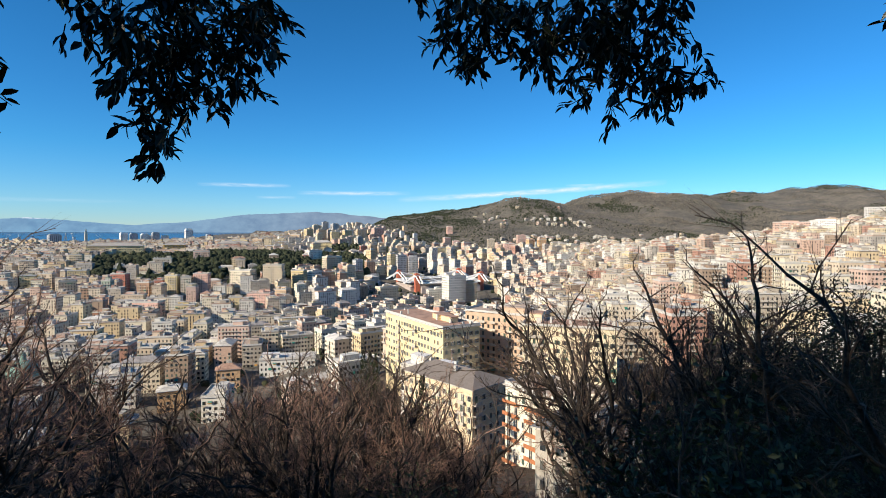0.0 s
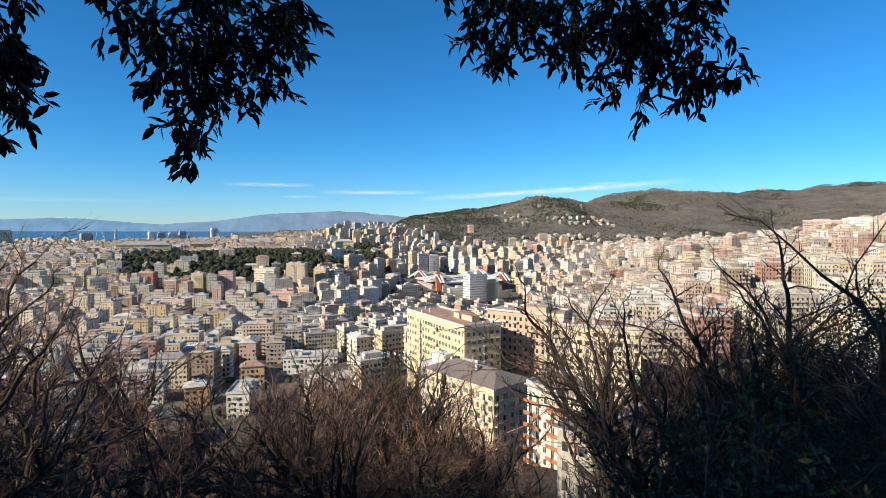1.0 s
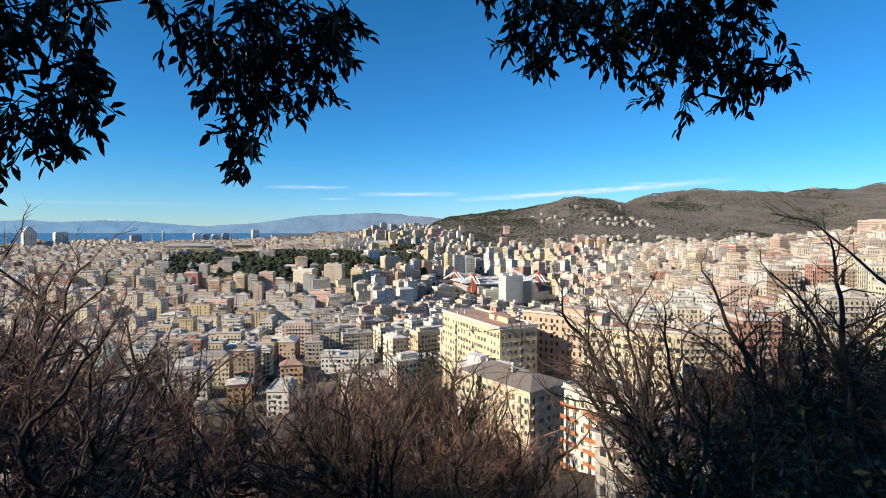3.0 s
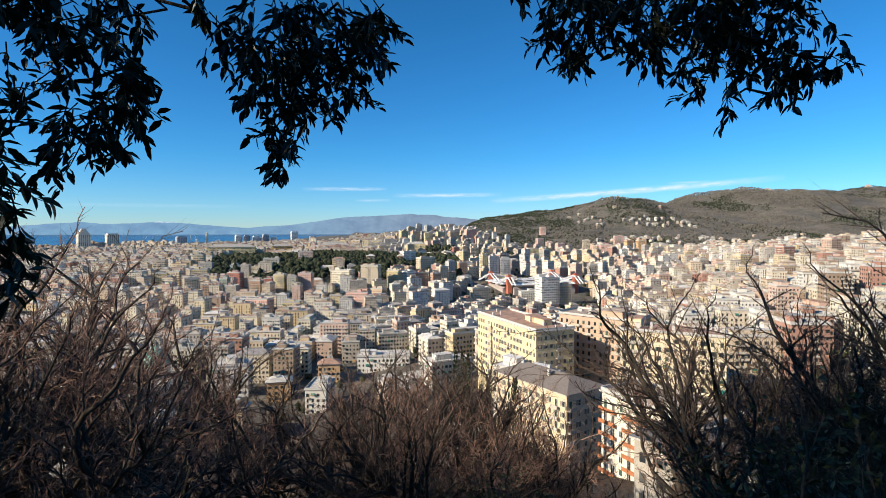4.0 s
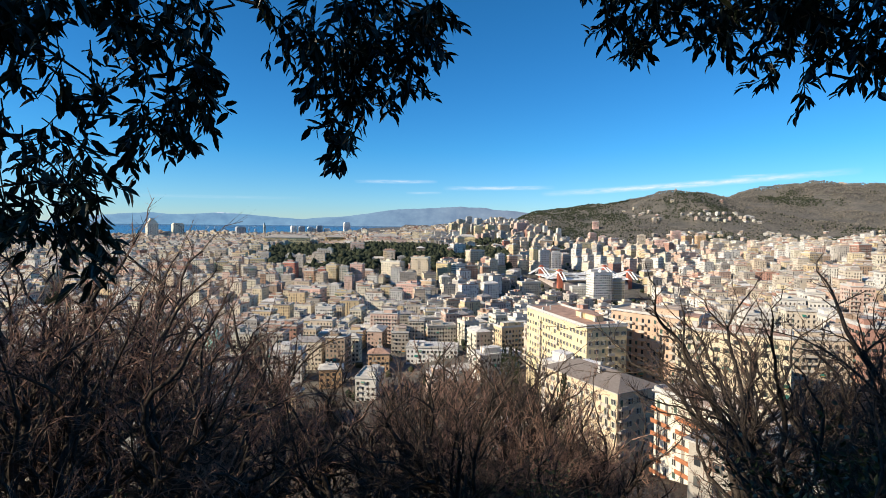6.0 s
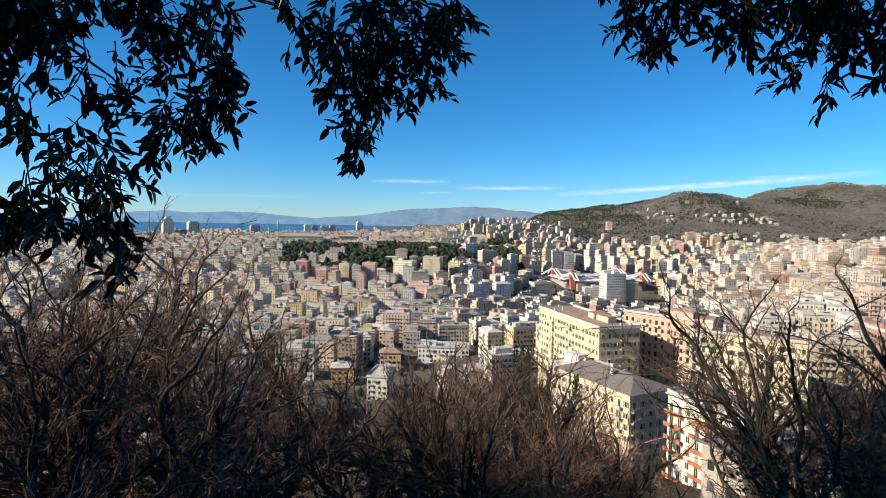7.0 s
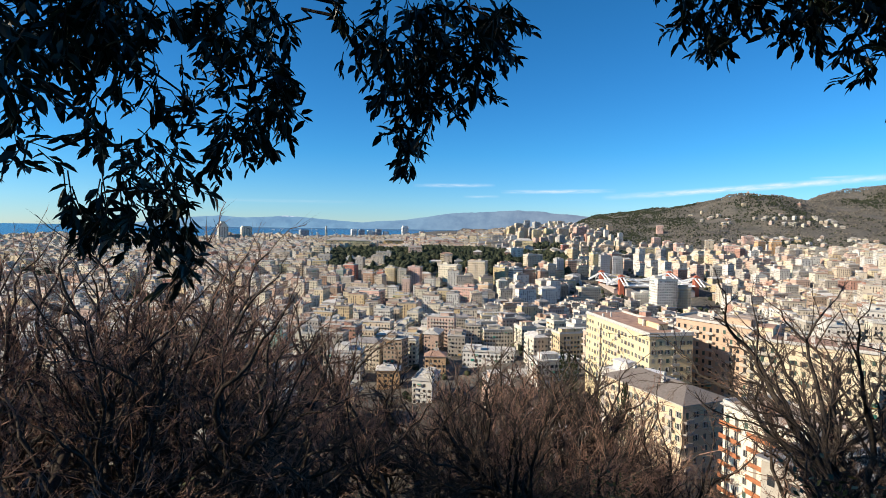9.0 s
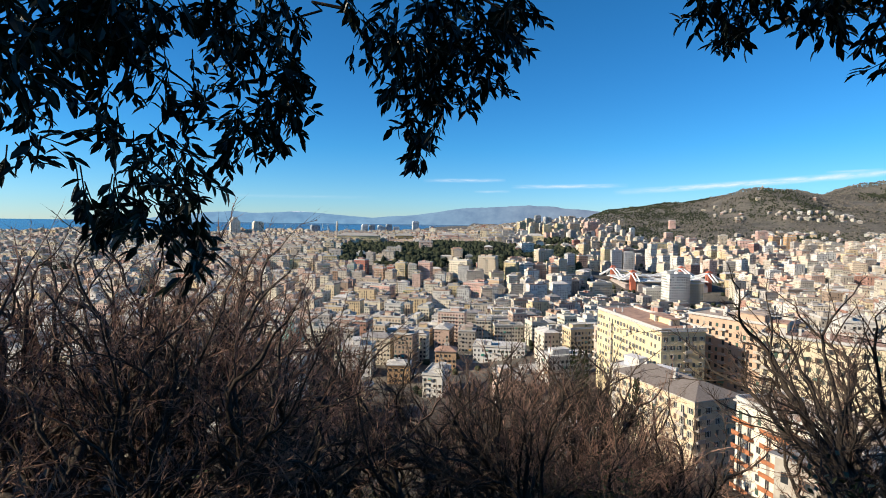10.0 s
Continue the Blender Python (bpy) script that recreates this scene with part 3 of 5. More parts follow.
TYPES = []
kinds = ["flat"] * 12 + ["hip"] * 5 + ["balcony"] * 7 + ["tower"] * 4
for s, style in enumerate(kinds):
    r = random.Random(100 + s)
    if style == "tower":
        w, d, fl = r.uniform(14, 19), r.uniform(14, 18), r.randint(9, 12)
    elif style == "hip":
        w, d, fl = r.uniform(14, 26), r.uniform(11, 14), r.randint(4, 6)
    else:
        w, d, fl = r.uniform(14, 26), r.uniform(11, 15), r.randint(5, 8)
    TYPES.append((style, w, d, fl, block_type(w, d, fl, "balcony" if style == "tower" else style, 300 + s, label=STYLE_LABEL[style])))
    TYPES[-1][4].matrix_world = pose(0, 0, -500)


def in_park(az, r):
    if -34 < az < -8 and 860 + 30 * math.sin(az * 0.8) < r < 1090 + 30 * math.sin(az):
        return True
    if -13 < az < -2 and 1190 + 50 * math.sin(az) < r < 1400 + 40 * math.sin(az * 1.7):
        return True
    if -30 < az < -16 and 780 < r < 830:
        return True
    if az < -40 and 0.5 + 0.5 * noise.noise(Vector((az * 0.3, r * 0.004, 5))) > 0.72:
        return True
    return False


def city_here(x, y):
    """Chance of a building at a place."""
    r, az = math.hypot(x, y), math.degrees(math.atan2(x, y))
    if az < -70 or az > 44 or r < 240 or r > 2800:
        return 0
    if in_park(az, r) or (az < -22 and r > 2550):
        return 0
    if -8 < az < 6 and 690 < r < 780:
        return 0
    lim = 2800
    if az > -9:
        lim = 1990 - 60 * (az + 9) if az < -1 else 1530
        if az > 18:
            lim = 1500
        if az > 24:
            lim = 1350
    if r > lim:
        return 0
    if r < 300:
        return 0.35
    if r < 330 and az > 5:
        return 0.6
    if -14 < az < 6 and 880 < r < 1500:
        return 0.42
    if r > 1450 and az > -22:
        return 0.5
    if -44 < az < -14 and 640 < r < 860:
        return 0.6
    return 0.94


STADIUM = (-6.0, 828.0)
TAKEN.append((STADIUM[0], STADIUM[1], 82))


def free(x, y, rad):
    return all((x - a) ** 2 + (y - b) ** 2 > (rad + c) ** 2 for a, b, c in TAKEN)


FIXED_N = len(TAKEN)
rnd = random.Random(5)
far_acc = {}
count = 0
step = 22.0
for gy in range(-6, 128):
    for gx in range(-130, 92):
        for sub in range(1):
            x0, y0 = gx * step, gy * step + 60
            ang = 16 * noise.noise(Vector((x0 * 0.0016, y0 * 0.0016, 9.0))) + 8 + 30 * smooth(min(1.0, max(0.0, (math.degrees(math.atan2(x0, y0)) + 24) / 14))) - 30 * smooth(min(1.0, max(0.0, (math.degrees(math.atan2(x0, y0)) - 6) / 12)))
            x = x0 + 3.0 * rnd.uniform(-1, 1) + 6 * noise.noise(Vector((x0 * 0.003, y0 * 0.003, 1)))
            y = y0 + 3.5 * rnd.uniform(-1, 1)
            r, az = math.hypot(x, y), math.degrees(math.atan2(x, y))
            style_roll, q1, q2, q3 = rnd.random(), rnd.random(), rnd.random(), rnd.random()
            if y < -200 or q1 > city_here(x, y):
                continue
            z = ground_z(x, y)
            hilly = r > 620
            if style_roll < (0.42 if az > 17 and 430 < r < 1450 else 0.32 if 4 < az <= 17 and 900 < r < 1560 else (0.16 if -14 < az < 14 else 0.06) if 740 < r < 1500 and az > -24 else 0.0):
                pool = [t for t in TYPES if t[0] == "tower"]
            elif style_roll < 0.55:
                pool = [t for t in TYPES if t[0] == "flat"]
            elif style_roll < 0.8:
                pool = [t for t in TYPES if t[0] == "balcony"]
            else:
                pool = [t for t in TYPES if t[0] == "hip"]
            style, w, d, fl, ob = pool[int(q2 * len(pool))]
            if not all((x - a) ** 2 + (y - b) ** 2 > (c + 12) ** 2 for a, b, c in TAKEN[:FIXED_N]):
                continue
            rz = ang + (90 if q3 < 0.35 else 0) + rnd.uniform(-3, 3)
            zz = z - rnd.uniform(0, 5) - (12 if r > 1500 and az < -20 else 0) - (7 if (-33 < az < -8 and 700 < r < 860) else 12 if -9 < az < 7 and 450 < r < 760 else 0)
            if r < 480 and count < 285:
                c = copy_thing(ob, turn(x, y, zz, rz))
                c.scale = (0.86, 0.86, 0.92)
                count += 1
            else:
                key = int((az + 75) // 15)
                if key not in far_acc:
                    far_acc[key] = [Acc() for _ in range(3)]
                m = turn(x, y, zz, rz) @ Matrix.Diagonal((0.84, 0.84, 0.88, 1))
                far_acc[key].append((m, TYPES.index((style, w, d, fl, ob))))

# districts too far to tell houses apart singly
for key, data in far_acc.items():
    wall, roof, win = data[:3]
    for m, t in data[3:]:
        style, w, d, fl, ob = TYPES[t]
        A = building_shells(w, d, fl, "balcony" if style == "tower" else style, 300 + t)
        at = m.translation
        if at.xy.length > 1400:
            # the far quarters show no roof clutter and no rear windows
            W, keep = A["windows"], Acc()
            for k in range(0, len(W.v), 4):
                a, b, c = (Vector(v) for v in W.v[k:k + 3])
                if (m.to_3x3() @ (b - a).cross(c - b)).dot(at.xy.to_3d()) < 0:
                    keep.quad(*W.v[k:k + 4])
            A["windows"] = keep
            A["cornice"].v, A["cornice"].f, A["cornice"].k = A["cornice"].v[:40], A["cornice"].f[:30], A["cornice"].k[:30]
        wall.add(A["wall"], m)
        roof.add(A["roof"], m)
        roof.add(A["cornice"], m)
        win.add(A["windows"], m)
    top = new("far_district")
    tagged(top, "far city district of crowded plastered apartment blocks", "city district", group="far city districts", kind="stuff")
    wall.part("wall_mass", M_WALL_FAR, top, kind="stuff")
    roof.part("roofscape", M_ROOF_FAR, top, kind="stuff")
    win.part("glazing", M_PANE, top, kind="stuff")

# the first of each type takes a place of its own at the valley floor
for k, (style, w, d, fl, ob) in enumerate(TYPES):
    p = polar(-62 + k * 3.4, 880 + (k % 3) * 35)
    if math.hypot(p.x - STADIUM[0], p.y - STADIUM[1]) < 120:
        p = polar(-62 + k * 3.4, 700)
    ob.matrix_world = turn(p.x, p.y, p.z - 1, 20)


# ---- stadium ----
M_BRICK = simple("red_render", (0.55, 0.17, 0.10), 0.85)
M_WHITE = simple("white_steel", (0.80, 0.79, 0.76), 0.5)
M_STAND = simple("stand_concrete", (0.42, 0.36, 0.33), 0.9)


def stadium():
    top = tagged(new("stadium"), "football stadium with red corner towers and white roof trusses", "stadium")
    x0, y0 = STADIUM
    top.matrix_world = turn(x0, y0, 4.0, 24)
    W, D = 122.0, 96.0
    for sx, sy, w, d in ((0, -1, W - 26, 17), (0, 1, W - 26, 17), (-1, 0, 17, D - 26), (1, 0, 17, D - 26)):
        a = Acc()
        cx, cy = sx * (W / 2 - 8.5), sy * (D / 2 - 8.5)
        a.box(cx - w / 2, cy - d / 2, -8, cx + w / 2, cy + d / 2, 15)
        for k in range(4):
            q = 1 - k * 0.2
            a.box(cx - w / 2 * (q if sx else 1), cy - d / 2 * (q if sy else 1), 15 + k * 0.8, cx + w / 2 * (q if sx else 1), cy + d / 2 * (q if sy else 1), 15.8 + k * 0.8)
        a.part("stand", M_STAND, top)
        r = Acc()
        ex, ey = (3, 0) if sx else (0, 3)
        r.box(cx - w / 2 - ex, cy - d / 2 - ey, 21.6, cx + w / 2 + ex, cy + d / 2 + ey, 22.3)
        for k in range(7):
            u = -0.5 + k / 6
            px, py = (cx, cy + u * d) if sx else (cx + u * w, cy)
            r.box(px - 0.25 - (8 if sx else 0), py - 0.25 - (0 if sx else 8), 22.3, px + 0.25 + (8 if sx else 0), py + 0.25 + (0 if sx else 8), 23.2)
        r.part("stand_roof", M_WHITE, top, "white steel stand roof")
        b = Acc()
        px, py = (sx * (W / 2 - 17), 0) if sx else (0, sy * (D / 2 - 17))
        n = 14
        ln = (D - 20) if sx else (W - 20)
        for k in range(n):
            u0, u1 = -0.5 + k / n, -0.5 + (k + 1) / n
            lo, hi = (21.5, 24.5)
            for za, zb in ((lo, hi), (hi, lo)) if k % 2 else ((hi, lo), (lo, hi)):
                pa = Vector((px, py + u0 * ln, za)) if sx else Vector((px + u0 * ln, py, za))
                pb = Vector((px, py + u1 * ln, zb)) if sx else Vector((px + u1 * ln, py, zb))
                b.tube([pa, pb], [0.3, 0.3], 4)
        for zz in (21.5, 24.5):
            pa = Vector((px, py - ln / 2, zz)) if sx else Vector((px - ln / 2, py, zz))
            pb = Vector((px, py + ln / 2, zz)) if sx else Vector((px + ln / 2, py, zz))
            b.tube([pa, pb], [0.55, 0.55], 5)
        b.part("roof_truss", M_WHITE, top)
    for sx in (-1, 1):
        for sy in (-1, 1):
            a = Acc()
            cx, cy = sx * (W / 2 - 8), sy * (D / 2 - 8)
            a.box(cx - 3.2, cy - 3.2, -8, cx + 3.2, cy + 3.2, 34)
            a.box(cx - 3.7, cy - 3.7, 34, cx + 3.7, cy + 3.7, 35)
            a.box(cx - 2, cy - 2, 35, cx + 2, cy + 2, 36.5)
            t = a.part("corner_tower", M_BRICK, top, "red rendered corner tower")
            for dx, dy in ((-sx * 42, 0), (0, -sy * 34), (sx * 20, 0), (0, sy * 20)):
                for o in (-2.5, 2.5):
                    off = Vector((0, o, 0)) if dx else Vector((o, 0, 0))
                    c = Acc()
                    c.tube([Vector((cx, cy, 33.5)) + off, Vector((cx + dx, cy + dy, 22.5)) + off], [0.95, 0.95], 5)
                    c.part("stay", M_WHITE, top)
    f = Acc()
    f.box(-W / 2 + 17, -D / 2 + 17, -2, W / 2 - 17, D / 2 - 17, 0)
    f.part("pitch", simple("turf", (0.05, 0.11, 0.03), 0.95), top, "green turf pitch")


stadium()


# ---- landmarks ----
def stepped_tower(az, r, w, h, base, label, wall, steps=3):
    p = polar(az, r, base)
    top = tagged(new("office_tower"), label, "tower")
    top.matrix_world = turn(p.x, p.y, base, -az + 12)
    a, b = Acc(), Acc()
    body = 0.78 if steps > 1 else 0.93
    a.box(-w / 2, -w / 2, -20, w / 2, w / 2, h * body, bottom=False)
    z = h * body
    for k in range(steps):
        q = w / 2 * (0.8 - 0.22 * k)
        a.box(-q, -q, z, q, q, z + h * (1 - body) / steps)
        z += h * (1 - body) / steps
    fl = int(h * (body - 0.02) / 4)
    for face in range(4):
        for k in range(fl):
            for c in range(6):
                al = (c + 0.5) / 6 * w - w / 2
                b.quad(*[on_face(face, w, w, al + q, 0.15, zz) for q, zz in ((-w / 28, k * 4 + 1), (w / 28, k * 4 + 1), (w / 28, k * 4 + 3), (-w / 28, k * 4 + 3))])
    a.part("wall", wall, top)
    b.part("glazing", M_PANE, top, kind="stuff")


P_CREAM, P_GREY = plaster("tower_stone", fixed=(0.74, 0.68, 0.56)), plaster("tower_grey", fixed=(0.40, 0.42, 0.45))
P_WHITE = plaster("tower_white", fixed=(0.74, 0.74, 0.72))
stepped_tower(-44.3, 2350, 38, 84, 36, "cream stone skyscraper with stepped crown near the harbour", P_CREAM)
stepped_tower(-42.1, 2380, 40, 66, 36, "cream stone skyscraper with flat crown near the harbour", P_CREAM, 1)
stepped_tower(-36.4, 2480, 38, 54, 36, "dark glass office block near the harbour", P_GREY, 1)
stepped_tower(-25.75, 2500, 28, 74, 40, "slim white tower near the harbour", P_WHITE, 1)
for k, (az, h) in enumerate(((-31.2, 46), (-30.4, 44), (-29.5, 42), (-28.6, 48), (-27.8, 36), (-23.9, 40), (-29.0, 34))):
    stepped_tower(az, 2520 + 12 * k, 26, h + 6, 44, "grey office tower in the harbour business quarter", P_GREY if k % 2 else P_WHITE, 1)


def harbour_crane(az, r, h, rz):
    p = polar(az, r, 50)
    top = tagged(new("harbour_crane"), "tall thin harbour crane by the water", "crane", group="harbour cranes")
    top.matrix_world = turn(p.x, p.y, 50, rz)
    a, b = Acc(), Acc()
    for x, y in ((-6, -5), (6, -5), (-6, 5), (6, 5)):
        a.tube([Vector((x, y, -8)), Vector((x * 0.6, y * 0.6, h * 0.55))], [1.0, 0.8], 4)
    a.box(-5, -4, h * 0.5, 5, 4, h * 0.62)
    b.tube([Vector((0, 0, h * 0.55)), Vector((18, 0, h))], [0.9, 0.5], 4)
    b.tube([Vector((-2, 0, h * 0.6)), Vector((0, 0, h * 0.95)), Vector((18, 0, h))], [0.5, 0.5, 0.4], 4)
    a.part("gantry", P_GREY, top)
    b.part("jib", P_GREY, top)


for k, (az, h) in enumerate(((-39.6, 38), (-38.8, 44), (-37.9, 40), (-35.6, 46), (-35.0, 42), (-33.0, 36), (-45.8, 40), (-40.4, 36))):
    harbour_crane(az, 2600 + 15 * k, h, 40 * k)
stepped_tower(-34.1, 2560, 9, 72, 36, "slim stone lighthouse tower near the harbour", P_CREAM, 2)


def long_house(az, r, w, d, ztop, base, rz, wall, label, name="palazzo", style="hip"):
    p = polar(az, r)
    floors = max(2, round((ztop - base) / 3.15 - 0.4))
    ob = block_type(w, d, floors, style, int(abs(az) * 31 + r), wall=wall, name=name, label=label)
    ob.matrix_world = turn(p.x, p.y, ztop - floors * 3.15 - 1.5, rz)


P_YEL, P_PINK, P_ORA = plaster("palace_yellow", fixed=(0.78, 0.64, 0.36)), plaster("palace_pink", fixed=(0.70, 0.46, 0.38)), plaster("palace_orange", fixed=(0.66, 0.44, 0.18))
long_house(-31.8, 1130, 88, 30, 74, 44, 26, P_YEL, "long yellow palace with rows of windows above the park")
long_house(-27.0, 1180, 40, 22, 74, 50, 30, P_ORA, "orange plastered palace above the wooded belt")
long_house(-21.6, 1190, 66, 24, 76, 52, 18, P_PINK, "long pink plastered palace above the wooded belt")
long_house(-12.9, 1180, 40, 22, 78, 54, 14, P_YEL, "yellow plastered palace above the wooded belt")
long_house(33.4, 1220, 60, 16, 122, 108, -28, plaster("salmon_concrete", fixed=(0.62, 0.42, 0.34)), "long salmon institute building on a wooded hillside", "institute_building", "flat")
long_house(38.2, 1260, 150, 18, 126, 112, -36, P_WHITE, "long pale terraced hospital building on the hillside", "hospital_building", "flat")
long_house(40.5, 1330, 90, 20, 152, 120, -38, plaster("pale_grey_plaster", fixed=(0.55, 0.54, 0.52)), "white multi storey slab with long window bands", "slab_building", "balcony")
long_house(37.6, 1060, 110, 16, 112, 90, -34, P_CREAM, "long cream terraced building on the hillside", "terraced_building", "balcony")
# white slab beside the stadium
long_house(-9.6, 800, 80, 14, 26, 4, 30, plaster("pale_blue_plaster", fixed=(0.62, 0.66, 0.72)), "long pale blue apartment slab", "slab_building", "flat")
long_house(1.2, 690, 26, 18, 44, 2, 30, plaster("bright_plaster", fixed=(0.80, 0.76, 0.68)), "bright white apartment tower beside the stadium", "tower_block", "flat")
# hilltop fort and small tower
for az, r, w, h in ((21.5, 3200, 46, 9), (8.3, 2400, 11, 12), (28.8, 3950, 30, 8)):
    p = polar(az, r)
    a = Acc()
    a.box(-w / 2, -8, -12, w / 2, 8, h * 0.6)
    a.box(-w / 5, -6, h * 0.6, w / 5, 6, h)
    ob = a.part("fort", simple("fort_stone", (0.42, 0.34, 0.27), 0.95))
    ob.matrix_world = turn(p.x, p.y, p.z - 1, -az)
    tagged(ob, "low ruined stone fort on a bare hilltop", "fort")


def domed_church():
    p = polar(-38.7, 330)
    top = tagged(new("church"), "pale church with a green copper dome", "church")
    top.matrix_world = turn(p.x, p.y, 6, 20)
    a = Acc()
    a.box(-10, -16, -6, 10, 16, 15)
    a.tube([Vector((0, 0, 15)), Vector((0, 0, 23))], [7, 7], 16)
    a.part("wall", P_CREAM, top)
    d = Acc()
    d.tube([Vector((0, 0, 23 + 7.4 * math.sin(t))) for t in [k * math.pi / 16 for k in range(9)]], [7.4 * math.cos(k * math.pi / 16) + 0.02 for k in range(9)], 16)
    d.tube([Vector((0, 0, 30)), Vector((0, 0, 33.5)), Vector((0, 0, 35))], [1.3, 1.3, 0.1], 8)
    d.part("dome", simple("green_copper", (0.20, 0.36, 0.30), 0.7), top, "weathered green copper dome", smooth_shade=True)


domed_church()

# ---- distant woods ----
bmi = bmesh.new()
bmesh.ops.create_icosphere(bmi, subdivisions=1, radius=1.0)
ICO_V = np.array([v.co[:] for v in bmi.verts])
ICO_F = np.array([[v.index for v in f.verts] for f in bmi.faces])
bmi.free()


def woods_material(name, stops):
    m = Mat(name, 0.95, 0, 0.1)
    base = m.ramp(random_of(m, True), stops)
    m.color(m.mix(base, m.ramp(m.noise(0.9, 4, 0.8), [(0.3, (0.5, 0.5, 0.5)), (0.7, (1.25, 1.25, 1.25))]), 0.9, "MULTIPLY"))
    m.bump(m.noise(1.2, 3, 0.8), 1.0, 1.5)
    return m.m


M_EVER = woods_material("evergreen_crowns", [(0, (0.022, 0.034, 0.016)), (0.6, (0.035, 0.05, 0.02)), (1, (0.065, 0.075, 0.028))])
M_PINE = woods_material("pine_crowns", [(0, (0.034, 0.043, 0.027)), (0.6, (0.05, 0.06, 0.035)), (1, (0.085, 0.088, 0.048))])
# winter crowns are brown woods greyed and lightened for painted distance haze
M_BARE = woods_material("winter_crowns", [(0, (0.10, 0.098, 0.075)), (0.25, (0.165, 0.148, 0.128)), (0.7, (0.20, 0.178, 0.15)), (1, (0.24, 0.21, 0.17))])


def woods(name, places, mat, label, squash=(0.8, 1.3)):
    """One object of many small uneven crowns; places: (x, y, z, radius)."""
    g = np.random.default_rng(len(places))
    P = np.array(places)
    n, nv = len(P), len(ICO_V)
    S = g.uniform(0.75, 1.25, (n, 1, 3))
    S[:, :, 2] *= g.uniform(*squash, (n, 1))
    V = ICO_V[None] * g.uniform(0.68, 1.25, (n, nv, 1)) * S * P[:, None, 3:4] + P[:, None, :3]
    F = (ICO_F[None] + (np.arange(n) * nv)[:, None, None]).reshape(-1, 3)
    me = bpy.data.meshes.new(name)
    me.from_pydata(V.reshape(-1, 3).tolist(), [], F.tolist())
    me.materials.append(mat)
    me.polygons.foreach_set("use_smooth", [True] * len(me.polygons))
    return tagged(new(name, me), label, "woods", kind="stuff")


rnd = random.Random(8)
ever, bare, belts, street = [], [], [], []
for _ in range(62000):
    az, r = rnd.uniform(-12, 43), math.sqrt(rnd.uniform(1400 ** 2, 3300 ** 2))
    p = polar(az, r)
    if city_here(p.x, p.y) or (az > 30 and r < 1450):
        continue
    k = noise.noise(Vector((p.x * 0.004, p.y * 0.004, 4))) + (0.34 if az < 4 else -0.12) + (0.25 if p.z > 200 and az < 9 else 0)
    s = rnd.uniform(1.2, 2.5) * (1 + (r - 1400) / 3500)
    (ever if k + rnd.uniform(-0.1, 0.1) > 0.12 else bare).append((p.x, p.y, p.z + s * 0.5, s))
for _ in range(24000):
    az, r = rnd.uniform(13, 43), math.sqrt(rnd.uniform(2900 ** 2, 4100 ** 2))
    p = polar(az, r)
    k = noise.noise(Vector((p.x * 0.003, p.y * 0.003, 4))) + 0.5 * noise.noise(Vector((p.x * 0.012, p.y * 0.012, 7)))
    s = rnd.uniform(1.5, 3.2)
    if k > 0.15:
        ever.append((p.x, p.y, p.z + s * 0.3, s))
    elif k > -0.22:
        bare.append((p.x, p.y, p.z + s * 0.3, s))
for _ in range(5200):
    az, r = rnd.uniform(-34, -8), math.sqrt(rnd.uniform(820 ** 2, 1130 ** 2))
    if in_park(az, r):
        p = polar(az, r)
        s = rnd.uniform(3, 5.5)
        belts.append((p.x, p.y, p.z + s * 0.8 + rnd.uniform(2, 9), s))
for _ in range(26000):
    az, r = rnd.uniform(-68, 43), math.sqrt(rnd.uniform(240 ** 2, 2300 ** 2))
    p = polar(az, r)
    if in_park(az, r):
        s = rnd.uniform(3, 5.5)
        belts.append((p.x, p.y, p.z + s * 0.8 + rnd.uniform(2, 8), s))
    elif rnd.random() < (0.48 if r > 320 else 0.6) and free(p.x, p.y, 2):
        s = rnd.uniform(1.6, 3.4)
        street.append((p.x, p.y, p.z + s * 0.7, s))
woods("pine_woods", ever, M_PINE, "dark evergreen pine woods covering the hill")
woods("winter_woods", bare, M_BARE, "brown leafless winter woods on the hillsides")
woods("park_trees", belts, M_PINE, "dark evergreen park trees between the city blocks")
woods("street_trees", street, M_PINE, "small evergreen trees scattered between the houses")

# scattered villas on the wooded slopes
villa = block_type(13, 10, 3, "hip", 77, name="hillside_villa", label="small pale villa on the wooded hillside")
tagged(villa, group="villas on the hillside")
spots = [(rnd.gauss(a, 1.5), rnd.gauss(r, 55)) for a, r, n in ((6.5, 2120, 8), (10, 2080, 9), (13, 2130, 18), (9, 1700, 14), (11.5, 1740, 12), (15.5, 1900, 10), (20.5, 1950, 18), (23, 2050, 9), (3, 2150, 3), (26, 1750, 10), (18, 1720, 9)) for _ in range(n)]
for k, (az, r) in enumerate(spots):
    p = polar(az, r)
    m = turn(p.x, p.y, p.z - 2.5, rnd.uniform(0, 90))
    if k == 0:
        villa.matrix_world = m
    else:
        copy_thing(villa, m)


